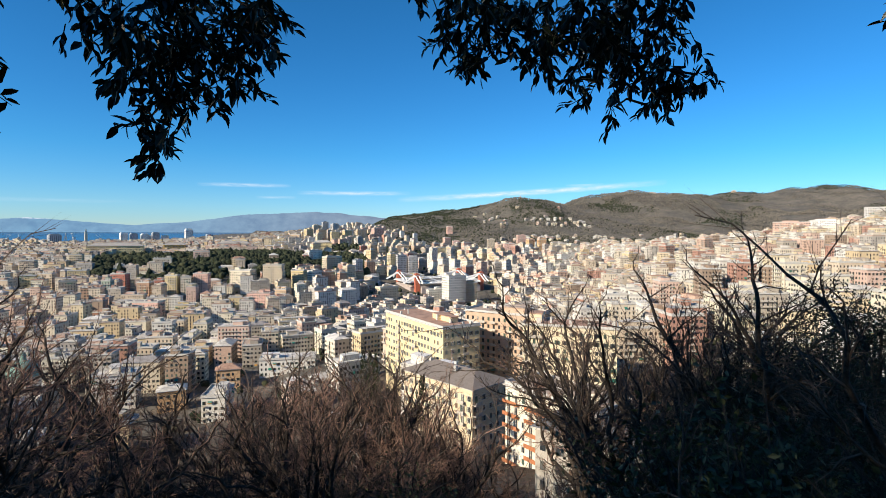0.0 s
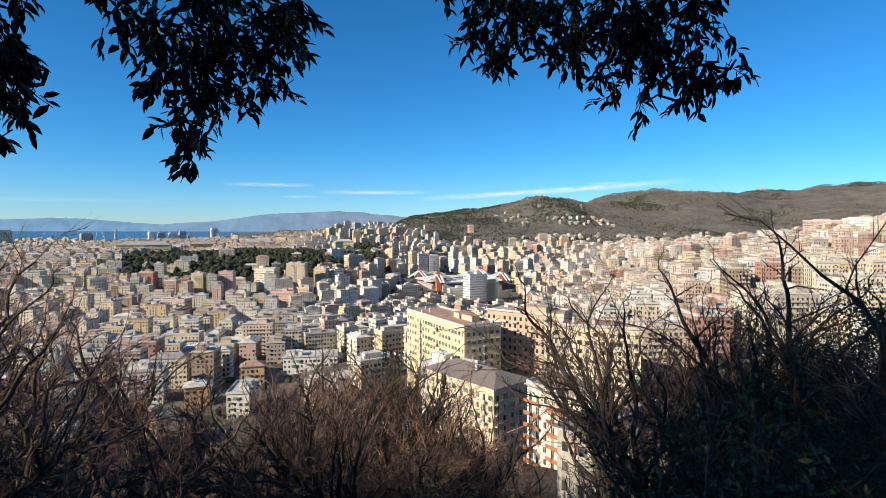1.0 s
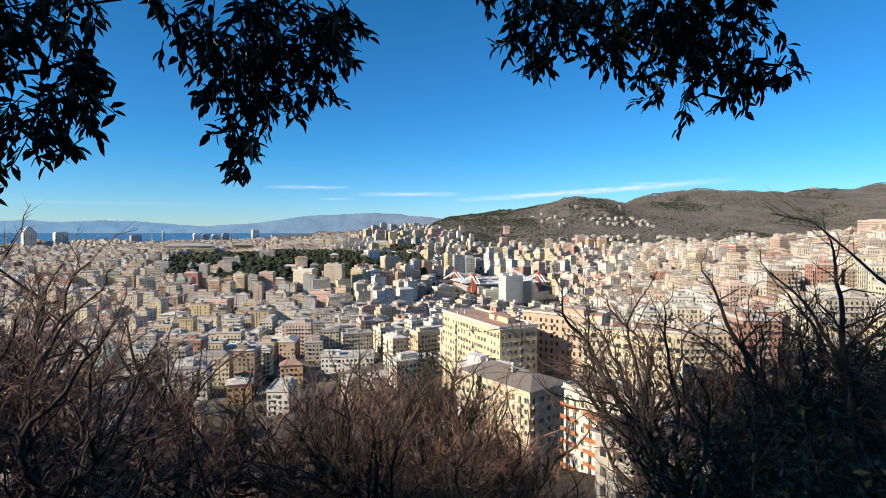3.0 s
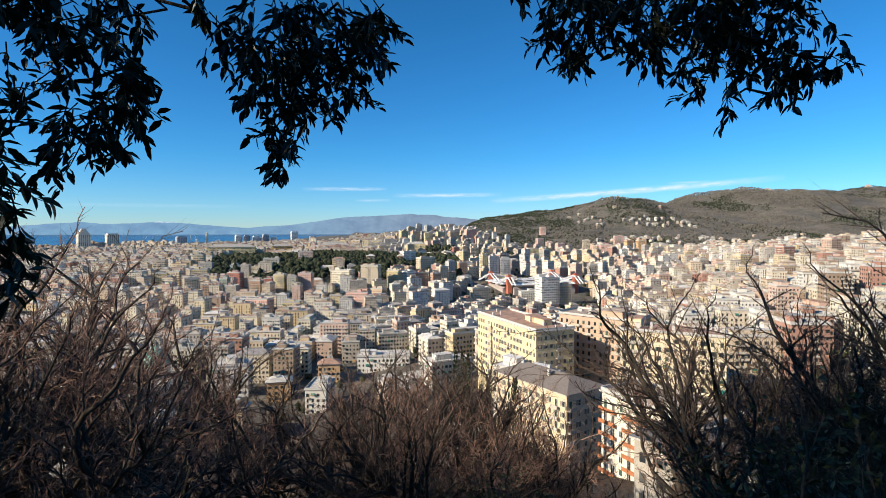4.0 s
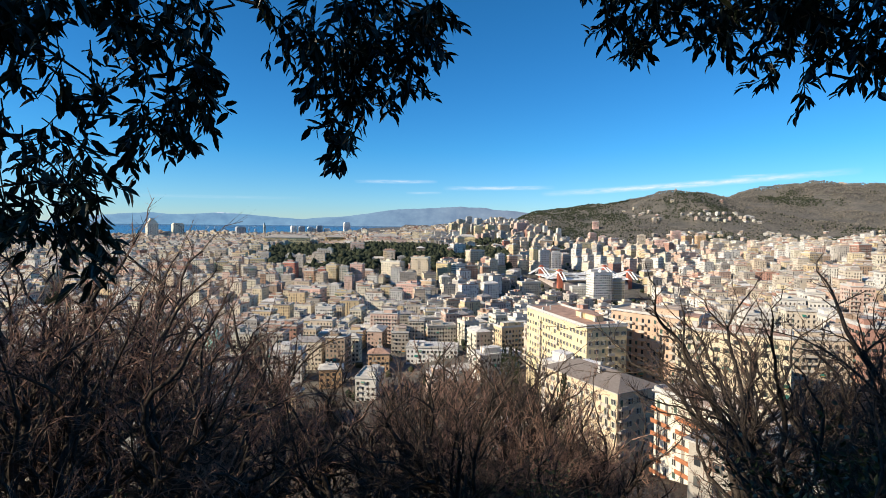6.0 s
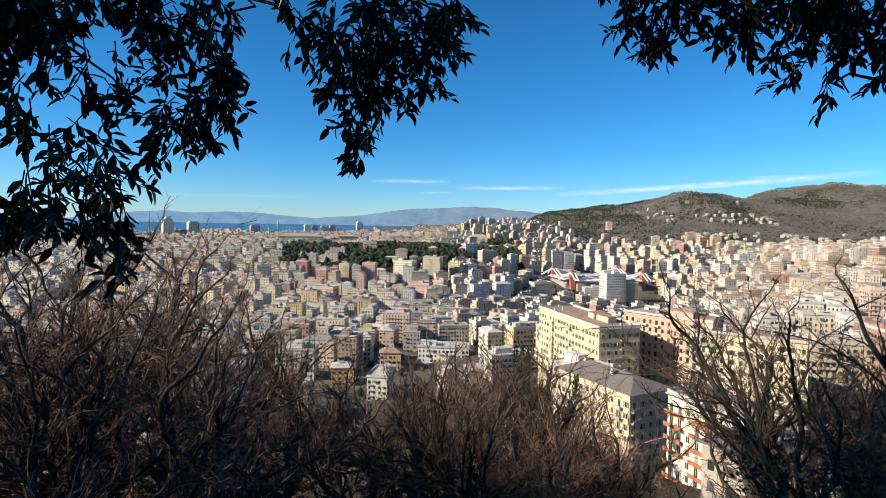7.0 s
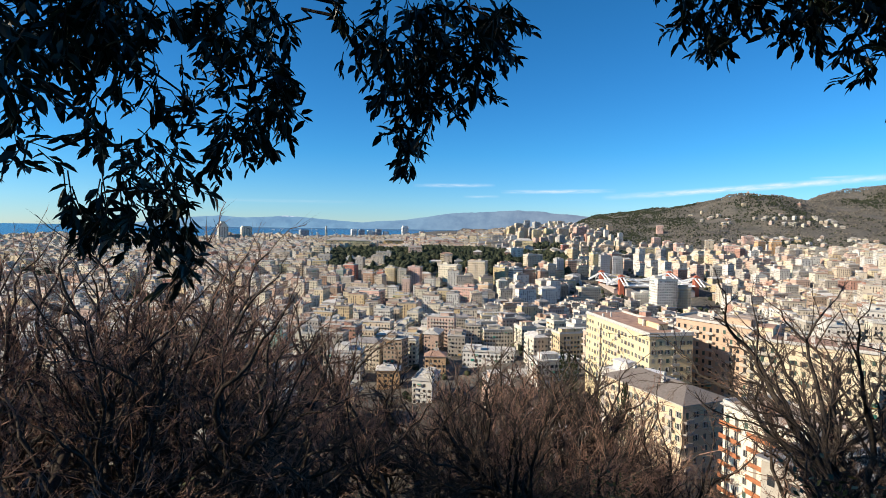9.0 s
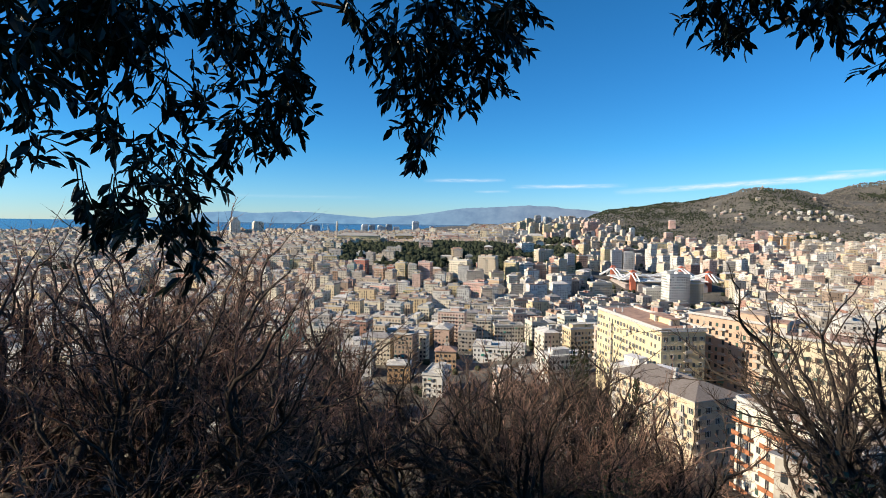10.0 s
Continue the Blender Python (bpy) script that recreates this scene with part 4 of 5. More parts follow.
# ---- cypresses ----
def cypress(h, seed):
    r = random.Random(seed)
    top = tagged(new("cypress"), "tall narrow dark green cypress tree", "tree", group="cypresses")
    a = Acc()
    a.tube([Vector((0, 0, -2)), Vector((0, 0, h * 0.4))], [0.25, 0.15], 6)
    a.part("trunk", M_BARK, top)
    c = Acc()
    for k in range(500):
        z = h * (0.06 + 0.94 * r.random())
        rad = 0.13 * h * math.sin(math.pi * min(1, (z / h) ** 0.7 * 0.93 + 0.05)) * 0.9 + 0.05
        t = r.uniform(0, 6.28)
        q = rad * r.uniform(0.6, 1.05)
        p = Vector((q * math.cos(t), q * math.sin(t), z))
        up = Vector((0.4 * math.cos(t), 0.4 * math.sin(t), 1)).normalized() * r.uniform(0.5, 1.1)
        sd_ = Vector((-math.sin(t), math.cos(t), 0)) * r.uniform(0.15, 0.3)
        c.quad(p - sd_, p + sd_, p + sd_ * 0.4 + up, p - sd_ * 0.4 + up)
    c.part("crown", M_EVER, top)
    return top


M_BARK = Mat("bark", 0.95, 0, 0.15)
M_BARK.color(M_BARK.ramp(M_BARK.noise(9, 5, 0.7), [(0.3, (0.026, 0.021, 0.017)), (0.7, (0.085, 0.068, 0.055))]))
M_BARK.bump(M_BARK.noise(25, 4), 0.6, 0.02)
M_BARK = M_BARK.m
cy = cypress(22, 3)
p = polar(-7.9, 236)
cy.matrix_world = turn(p.x, p.y, p.z, 0)
for az, r, s in ((-7.3, 230, 40), (-8.6, 242, 80), (-2.2, 120, 10)):
    p = polar(az, r)
    copy_thing(cy, turn(p.x, p.y, p.z, s))


# ---- bare trees on the slope ----
def bark_twig(name, stops):
    m = Mat(name, 0.9, 0, 0.2)
    m.color(m.ramp(m.noise(3.0, 4), stops))
    return m.m


# second tone is darkened so its colour carries the shade on the right
M_TWIG = [bark_twig("brown_twigs", [(0.3, (0.14, 0.082, 0.06)), (0.7, (0.32, 0.20, 0.15))]), bark_twig("shade_dark_twigs", [(0.3, (0.05, 0.037, 0.029)), (0.7, (0.13, 0.095, 0.075))])]


def bare_tree(seed, h, spread, lean, fork, mat, kid=(6, 7, 7), name="bare_tree", label="leafless winter tree with fine brown twigs on the slope"):
    """A leafless tree of height h about: trunk, limbs and fine twigs, base at 0."""
    r = random.Random(seed)
    top = new(name)
    tagged(top, label, "tree", group=name.replace("_", " ") + "s on the slope")
    trunk, limbs, twigs = Acc(), Acc(), Acc()

    def path(p, d, ln, n, wob, grav):
        pts = [p.copy()]
        d = d.normalized()
        for k in range(n):
            d = (d + Vector((r.gauss(0, wob), r.gauss(0, wob), r.gauss(0, wob) + grav))).normalized()
            p = p + d * (ln / n)
            pts.append(p.copy())
        return pts, d

    def side(d, ang):
        u = d.orthogonal().normalized()
        u = Matrix.Rotation(r.uniform(0, 6.283), 3, d) @ u
        return (d * math.cos(ang) + u * math.sin(ang)).normalized()

    def grow(p, d, ln, rad, level):
        n = (7, 7, 5, 3, 1)[level]
        pts, dd = path(p, d, ln, n, (0.12, 0.23, 0.27, 0.25, 0.2)[level], (0.03, 0.085, 0.08, 0.05, 0.02)[level])
        end = rad * (0.5 if level < 2 else 0.4)
        radii = [rad + (end - rad) * k / n for k in range(n + 1)]
        acc = trunk if level == 0 else limbs if level < 3 else twigs
        if level == 4:
            # a thin pointed twig
            k0 = len(acc.v)
            e = pts[1] - pts[0]
            u = e.orthogonal().normalized() * 0.0055
            w = e.normalized().cross(u)
            acc.v += [tuple(p + u), tuple(p - u * 0.5 + w * 0.87), tuple(p - u * 0.5 - w * 0.87), tuple(pts[-1] + (pts[-1] - p) * 0.1)]
            acc.f += [(k0, k0 + 1, k0 + 3), (k0 + 1, k0 + 2, k0 + 3), (k0 + 2, k0, k0 + 3)]
            acc.k += [0, 0, 0]
            return
        acc.tube(pts, [max(q, 0.005) for q in radii], (8, 6, 4, 3)[level])
        kids = (fork, *kid)[level]
        low = 0.4 if level == 0 else 0.22
        for k in range(kids):
            u = low + (0.96 - low) * (k + r.random() * 0.8) / kids
            i = min(int(u * n), n - 1)
            q = pts[i].lerp(pts[i + 1], u * n - i)
            ax = (pts[i + 1] - pts[i]).normalized()
            ang = r.uniform(0.4, 0.9) * spread
            f = (0.80, 0.52, 0.46, 0.52)[level] * r.uniform(0.55, 1.15) * (1.15 - 0.4 * u)
            grow(q, side(ax, ang), ln * f, radii[i] * (0.62 if level == 0 else 0.55), level + 1)
        if level < 3:
            grow(pts[-1], dd, ln * 0.55, end, level + 1)

    grow(Vector((0, 0, -0.6)), Vector((lean, 0.1, 1)), h * 0.5, h * 0.0135 + 0.03, 0)
    trunk.part("trunk", M_BARK, top, smooth_shade=True)
    limbs.part("branch_growth", M_BARK, top, kind="stuff", smooth_shade=True)
    twigs.part("twig_growth", mat, top, kind="stuff")
    zs = [v[2] for v in twigs.v]
    top["tall"] = sorted(zs)[-12]
    return top


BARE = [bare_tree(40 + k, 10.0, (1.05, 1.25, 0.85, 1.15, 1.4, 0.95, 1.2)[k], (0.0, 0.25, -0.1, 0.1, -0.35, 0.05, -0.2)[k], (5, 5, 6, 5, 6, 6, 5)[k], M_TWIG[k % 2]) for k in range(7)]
used = set()


def plant(k, az, r, top_el, rz):
    # to the right only the darker twig kinds, their colour standing in for shade
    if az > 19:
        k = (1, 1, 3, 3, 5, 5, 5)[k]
    p = polar(az, r)
    h = 100 + r * math.tan(radians(top_el)) - p.z
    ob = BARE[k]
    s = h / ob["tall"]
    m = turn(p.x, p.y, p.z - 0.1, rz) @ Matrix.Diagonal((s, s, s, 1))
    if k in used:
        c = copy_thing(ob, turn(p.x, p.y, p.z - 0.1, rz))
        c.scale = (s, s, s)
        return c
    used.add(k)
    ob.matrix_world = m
    return ob


# the trees that stand out
for k, az, r, el, rz in ((2, 25.6, 19, -1.6, 20), (4, 18.5, 26, -4.5, -20), (1, 38.5, 13, 2.2, 150), (3, 34.5, 17, -1.0, 60), (0, -43.0, 40, -2.6, 10),
                         (6, -57, 26, 1.8, 200), (5, -51.5, 30, 1.6, 40), (2, -62.5, 24, 2.4, 80), (0, -58.5, 23, 2.0, 130), (4, -55, 27, 0.8, 70), (6, -64, 19, 2.2, 15), (3, -47.5, 24, -3, 300), (0, -60, 20, 0.5, 20), (1, -54, 22, 0.2, 90), (5, -48.5, 29, -1.2, 140), (2, -45, 27, -4, 260),
                         (6, -40.5, 28, -6, 330), (3, -35, 30, -7, 60), (4, 41.5, 11, 3.2, 170), (5, -5, 29, -12.5, 30), (2, -3, 33, -13.2, 110), (0, 0, 31, -16, 200), (6, 2.5, 28, -17.5, 290), (3, -7.5, 30, -11.8, 80), (1, -11, 30, -11.5, 180),
                         (6, 22.5, 21, -3.5, 75), (3, 28, 20, -3, 220), (5, 16.8, 25, -6.5, 15), (2, 31.5, 22, -2.5, 120), (0, 19.5, 18, -9, 260), (0, -38, 30, -7.5, 130), (2, 21.5, 30, -6, 190), (0, 29.5, 24, -4, 33), (5, -5.5, 36, -14, 70), (0, -2.5, 33, -15.5, 15), (6, 2, 30, -20, 50), (3, -9.5, 38, -13, 210),
                         (1, 7, 28, -22, 130), (2, -13, 34, -12.5, 310), (5, -17.5, 36, -12, 160), (0, -24, 33, -11, 250), (6, -30, 36, -10, 20)):
    plant(k, az, r, el, rz)
SKY_EL = [(-70, 0), (-60, -1), (-50, -3), (-44, -4.5), (-38, -6.5), (-30, -8.5), (-20, -10.5), (-10, -12), (-4, -14), (2, -21), (8, -26), (14, -25), (18, -10), (22, -7), (30, -5), (45, -2)]
rnd = random.Random(21)
planted = 0
for _ in range(1400):
    if planted > 100:
        break
    az = rnd.uniform(-68, 44)
    i = max(j for j in range(len(SKY_EL) - 1) if SKY_EL[j][0] <= az)
    u = (az - SKY_EL[i][0]) / (SKY_EL[i + 1][0] - SKY_EL[i][0])
    el = SKY_EL[i][1] * (1 - u) + SKY_EL[i + 1][1] * u - abs(rnd.gauss(0, 4))
    r = rnd.uniform(15, 95)
    p = polar(az, r)
    h = 100 + r * math.tan(radians(el)) - p.z
    if 4.0 < h < 14.5:
        plant(rnd.randrange(7), az, r, el, rnd.uniform(0, 360))
        planted += 1


# thinner trees further down the slope
LIGHT = [bare_tree(70 + k, 9.0, 1.0, 0.1 * k - 0.1, 6, M_TWIG[k % 2], (5, 5, 4), "young_tree", "slender young leafless tree lower down the slope") for k in range(3)]
started = set()
for n in range(330):
    az = rnd.uniform(14, 44) if n < 60 else rnd.uniform(-66, 14) if n < 110 else rnd.uniform(-46, 4)
    r = rnd.uniform(70, 240) if n < 60 else rnd.uniform(95, 250) if n < 110 else rnd.uniform(80, 290) if n < 215 else rnd.uniform(200, 310)
    p = polar(az, r)
    if not free(p.x, p.y, 1) or (4 < az < 18 and r < 125):
        continue
    k = n % 3
    m = turn(p.x, p.y, p.z - 0.1, rnd.uniform(0, 360))
    s = rnd.uniform(0.7, 1.25)
    if k in started:
        c = copy_thing(LIGHT[k], m)
        c.scale = (s, s, s)
    else:
        started.add(k)
        LIGHT[k].matrix_world = m @ Matrix.Diagonal((s, s, s, 1))


# ---- evergreen shrubs and ivy on the slope ----
def leaf_into(acc, base, d, nrm, ln, wd, k=0):
    d = d.normalized()
    s = d.cross(nrm)
    if s.length < 1e-4:
        s = d.orthogonal()
    s.normalize()
    up = s.cross(d)
    n = len(acc.v)
    fold = up * wd * 0.22
    for q in (base, base + d * ln * 0.38 + s * wd * 0.5 + fold, base + d * ln * 0.38 - s * wd * 0.5 + fold, base + d * ln * 0.74 + s * wd * 0.36 + fold * 0.6 - up * ln * 0.03,
              base + d * ln * 0.74 - s * wd * 0.36 + fold * 0.6 - up * ln * 0.03, base + d * ln - up * ln * 0.1, base + d * ln * 0.38, base + d * ln * 0.74 - up * ln * 0.05):
        acc.v.append(tuple(q))
    acc.f += [tuple(n + i for i in f) for f in ((0, 6, 1), (0, 2, 6), (6, 7, 3, 1), (2, 4, 7, 6), (7, 5, 3), (4, 5, 7))]
    acc.k += [k] * 6


def leaf_material(name, stops, rough=0.4):
    m = Mat(name, rough, 0, 0.4)
    base = m.ramp(random_of(m, True), stops)
    m.color(m.mix(base, m.ramp(m.noise(40, 3), [(0.3, (0.75, 0.75, 0.75)), (0.7, (1.1, 1.1, 1.1))]), 0.8, "MULTIPLY"))
    return m.m


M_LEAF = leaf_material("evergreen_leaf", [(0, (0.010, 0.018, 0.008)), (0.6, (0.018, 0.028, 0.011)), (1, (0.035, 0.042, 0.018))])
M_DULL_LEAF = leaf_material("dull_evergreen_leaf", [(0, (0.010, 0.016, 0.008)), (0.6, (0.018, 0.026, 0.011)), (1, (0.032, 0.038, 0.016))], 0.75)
M_SHRUB = leaf_material("shrub_leaf", [(0, (0.02, 0.03, 0.012)), (0.6, (0.04, 0.052, 0.018)), (1, (0.09, 0.09, 0.028))], 0.6)


def blade(acc, base, d, ln, wd):
    """A small folded leaf of two triangles."""
    d = d.normalized()
    u = d.orthogonal().normalized() * wd / 2
    acc.quad(base, base + d * ln * 0.5 + u, base + d * ln, base + d * ln * 0.5 - u + u.cross(d) * 0.5)


def shrub(seed):
    r = random.Random(seed)
    top = tagged(new("shrub"), "dense evergreen shrub with small glossy leaves", "shrub", group="evergreen shrubs")
    st, lf = Acc(), Acc()
    for k in range(26):
        t, b = r.uniform(0, 6.28), r.uniform(0.1, 0.9)
        d = Vector((math.cos(t) * b, math.sin(t) * b, 1)).normalized()
        ln = r.uniform(1.2, 2.4)
        pts = [Vector((0, 0, -0.2)), d * ln * 0.5 + Vector((0, 0, 0.1)), d * ln]
        st.tube(pts, [0.03, 0.02, 0.006], 4)
        for q in range(70):
            u = r.uniform(0.3, 1.08)
            p = d * ln * u + Vector((r.gauss(0, 0.14), r.gauss(0, 0.14), r.gauss(0, 0.14)))
            blade(lf, p, Vector((r.gauss(0, 1), r.gauss(0, 1), r.gauss(0.1, 0.7))), r.uniform(0.06, 0.13), r.uniform(0.035, 0.06))
    st.part("stem_growth", M_BARK, top, kind="stuff")
    lf.part("foliage", M_SHRUB, top, kind="stuff")
    return top


SH = [shrub(60 + k) for k in range(4)]
first = set()
for n in range(150):
    right = n < 75
    az = rnd.uniform(23, 44) if right else rnd.uniform(-66, 14)
    r = rnd.uniform(11, 34) if right else rnd.uniform(16, 60)
    p = polar(az, r)
    k = rnd.randrange(4)
    s = rnd.uniform(0.7, 1.9) * (1.25 if right else 1.0)
    rz = rnd.uniform(0, 360)
    if k in first:
        c = copy_thing(SH[k], turn(p.x, p.y, p.z - 0.1, rz))
        c.scale = (s, s, s)
    else:
        first.add(k)
        SH[k].matrix_world = turn(p.x, p.y, p.z - 0.1, rz) @ Matrix.Diagonal((s, s, s, 1))

# ---- the evergreen oak over the viewpoint ----
# soft masses of leaves on each spray: azimuth, elevation, half width, half height
SPRAY_A = [(-25.7, 21.1, 0.28, 0.07), (-29.5, 18.1, 0.21, 0.12), (-32.7, 16.6, 0.12, 0.06), (-20.6, 19.2, 0.14, 0.14), (-18.2, 19.4, 0.06, 0.1), (-28.7, 14.6, 0.17, 0.11), (-23.8, 15.2, 0.15, 0.15), (-20.1, 15.6, 0.07, 0.13), (-29.4, 11.8, 0.12, 0.08), (-25.3, 12.0, 0.12, 0.08), (-28.8, 9.0, 0.09, 0.08), (-28.0, 6.5, 0.06, 0.07)]
SPRAY_B = [(-2.7, 23.2, 0.08, 0.03), (2.7, 22.2, 0.15, 0.12), (1.2, 18.8, 0.11, 0.08), (3.9, 17.2, 0.1, 0.06), (8.7, 20.5, 0.16, 0.15), (10.2, 17.0, 0.11, 0.1), (15.1, 20.3, 0.19, 0.16), (20.1, 19.8, 0.17, 0.14), (16.3, 16.3, 0.16, 0.12), (20.7, 15.2, 0.13, 0.12), (13.9, 13.4, 0.06, 0.04), (21.8, 12.2, 0.06, 0.05), (17.7, 11.9, 0.04, 0.04), (24.0, 15.1, 0.08, 0.07), (25.8, 14.0, 0.04, 0.04), (22.6, 19.0, 0.05, 0.13)]
SPRAY_E = [(41.3, 17.2, 0.05, 0.11), (44, 20, 0.14, 0.12)]
SPRAY_C = [(-57.5, 17.2, 0.2, 0.1), (-60.8, 18.2, 0.18, 0.1), (-54.5, 14.6, 0.1, 0.08), (-59.0, 14.0, 0.14, 0.08), (-45.7, 12.9, 0.17, 0.17), (-42.5, 17.9, 0.09, 0.11), (-46.1, 7.6, 0.1, 0.09), (-48.2, 4.7, 0.05, 0.05), (-51.1, 10.3, 0.09, 0.09), (-57.0, 12.4, 0.16, 0.1), (-61.0, 14.8, 0.19, 0.12), (-62.5, 9.7, 0.1, 0.08), (-63.0, 4.4, 0.1, 0.04), (-57.0, 6.9, 0.14, 0.05), (-53.0, 5.0, 0.11, 0.08), (-46.7, 17.8, 0.12, 0.1), (-43.2, 9.4, 0.09, 0.11), (-41.3, 11.8, 0.05, 0.12), (-53.5, 18.1, 0.23, 0.05), (-35.9, 21.1, 0.04, 0.03)]
SPRAY_D = [(-56.1, 0.7, 0.16, 0.11), (-51.5, 1.9, 0.07, 0.1), (-52.9, -2.4, 0.12, 0.08), (-51.0, -5.7, 0.04, 0.05), (-58.2, -1.9, 0.06, 0.06), (-64.2, 12.0, 0.07, 0.1)]


def toward(az, el, d):
    a, e = radians(az), radians(el)
    return EYE + Vector((math.sin(a) * math.cos(e), math.cos(a) * math.cos(e), math.sin(e))) * d


def evergreen_oak():
    r = random.Random(77)
    gx, gy = 1.6, -2.4
    base = Vector((gx, gy, ground_z(gx, gy)))
    top = tagged(new("evergreen_oak"), "evergreen oak with dark glossy leaves hanging over the viewpoint", "tree")
    top.matrix_world = Matrix.Translation(base)
    fork = Vector((0.2, 0.5, 4.0))
    t = Acc()
    t.tube([Vector((0, 0, -0.5)), Vector((0.05, 0.1, 1.2)), Vector((0.0, 0.3, 2.6)), fork], [0.24, 0.19, 0.17, 0.14], 10)
    t.part("trunk", M_BARK, top, smooth_shade=True)
    rest = Acc()
    singles = 0
    leaf_mesh = None
    crown = [(r.uniform(-180, 180), r.uniform(38, 80), 0.35, 0.3) for _ in range(24)]
    for spray, dist, dens in ((SPRAY_A, 2.45, 1.35), (SPRAY_B, 2.8, 1.7), (SPRAY_C, 2.35, 1.55), (SPRAY_D, 2.1, 1.7), (SPRAY_E, 2.8, 1.0), (crown, 3.0, 0.35)):
        twig = Acc()
        az0 = sum(b[0] for b in spray) / len(spray)
        root = toward(az0, 40, dist + 0.3) - base
        limb = Acc()
        mid = fork.lerp(root, 0.5) + Vector((r.uniform(-0.3, 0.3), 0, 0.35))
        limb.tube([fork, mid, root], [0.10, 0.06, 0.028], 7)
        limb.part("limb", M_BARK, top, smooth_shade=True)
        done = []
        for az, el, ra, re in sorted(spray, key=lambda b: -b[1]):
            c = toward(az, el, dist + r.uniform(-0.18, 0.18)) - base
            higher = [q for e, q in done if e > el]
            start = min(higher, key=lambda q: (q - c).length) if higher else root
            done.append((el, c))
            pts = [start.lerp(c, u) + Vector((r.gauss(0, 0.035), r.gauss(0, 0.035), 0.05 * math.sin(u * 3.1) + r.gauss(0, 0.02))) for u in (0, 0.2, 0.4, 0.6, 0.8, 1)]
            twig.tube(pts, [0.008, 0.007, 0.006, 0.005, 0.004, 0.003], 5)
            ax = Vector((math.cos(radians(az)), -math.sin(radians(az)), 0))
            out = Vector((math.sin(radians(az)), math.cos(radians(az)), 0))
            n = max(3, int(dens * (ra * re) / 0.0011))
            for k in range(n):
                while True:
                    u, v = r.uniform(-1, 1), r.uniform(-1, 1)
                    if u * u + v * v < 1:
                        break
                p = c + ax * (u * ra * 1.08) + Vector((0, 0, v * re * 1.1 + 0.015)) + out * r.gauss(0, 0.10)
                d = (ax * (u * 0.7 + r.gauss(0, 0.5)) + out * r.gauss(0, 0.5) + Vector((0, 0, -0.7 + r.gauss(0, 0.35)))).normalized()
                ln = r.uniform(0.07, 0.15)
                q = [p - d * ln * 0.7 + Vector((0, 0, 0.02)), p, p + d * ln * 0.5]
                twig.tube(q, [0.0028, 0.0022, 0.0012], 3)
                for j in range(r.randint(6, 9)):
                    b = q[0].lerp(q[2], 0.25 + 0.75 * j / 8)
                    ld = (d * 0.7 + Vector((r.gauss(0, 0.6), r.gauss(0, 0.6), r.gauss(-0.25, 0.45)))).normalized()
                    sz = r.uniform(0.055, 0.095) * (0.82 if dist < 2.4 else 0.87)
                    nr = Vector((r.gauss(0, 0.6), r.gauss(0, 0.6), 1))
                    if singles < 300 and j == 3 and k % 2 == 0 and spray is not crown:
                        if leaf_mesh is None:
                            la = Acc()
                            leaf_into(la, Vector((0, 0, 0)), Vector((0, 1, 0)), Vector((0, 0, 1)), 0.08, 0.033)
                            ob = la.part("leaf", M_LEAF, top)
                            leaf_mesh = ob.data
                        else:
                            ob = new("leaf", leaf_mesh)
                            ob.parent = top
                        ob.matrix_local = Matrix.Translation(b) @ ld.to_track_quat("Y", "Z").to_matrix().to_4x4()
                        singles += 1
                    else:
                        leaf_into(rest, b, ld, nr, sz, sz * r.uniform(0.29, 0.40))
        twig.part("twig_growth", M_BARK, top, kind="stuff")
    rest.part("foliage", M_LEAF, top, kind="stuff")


evergreen_oak()


# ---- evergreens, with unseen ones added uphill to shade the slope ----
def dense_oak(seed):
    r = random.Random(seed)
    top = tagged(new("evergreen_tree"), "dense dark evergreen tree on the slope; uphill copies are unseen and added for shade", "tree", group="evergreen trees on the slope")
    a = Acc()
    a.tube([Vector((0, 0, -0.5)), Vector((0.1, 0, 2)), Vector((0, 0.2, 5)), Vector((0.1, 0.1, 9))], [0.25, 0.2, 0.15, 0.05], 8)
    br = Acc()
    c = Acc()
    for k in range(46):
        t, z = r.uniform(0, 6.283), r.uniform(2.5, 11)
        q = Vector((math.cos(t), math.sin(t), 0)) * r.uniform(0.8, 3.6) * math.sin(math.pi * min(1, (z - 1.5) / 10.5)) ** 0.5
        e = q + Vector((0, 0, z))
        br.tube([Vector((0.05, 0.1, max(1.5, z - 1.8))), e.lerp(Vector((0, 0, z)), 0.4), e], [0.06, 0.035, 0.01], 4)
        for j in range(290):
            blade(c, e + Vector((r.gauss(0, 0.5), r.gauss(0, 0.5), r.gauss(0, 0.42))), Vector((r.gauss(0, 1), r.gauss(0, 1), r.gauss(-0.4, 0.6))), r.uniform(0.06, 0.12), r.uniform(0.035, 0.06))
    a.part("trunk", M_BARK, top)
    br.part("branch_growth", M_BARK, top, kind="stuff")
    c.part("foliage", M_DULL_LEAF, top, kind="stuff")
    return top


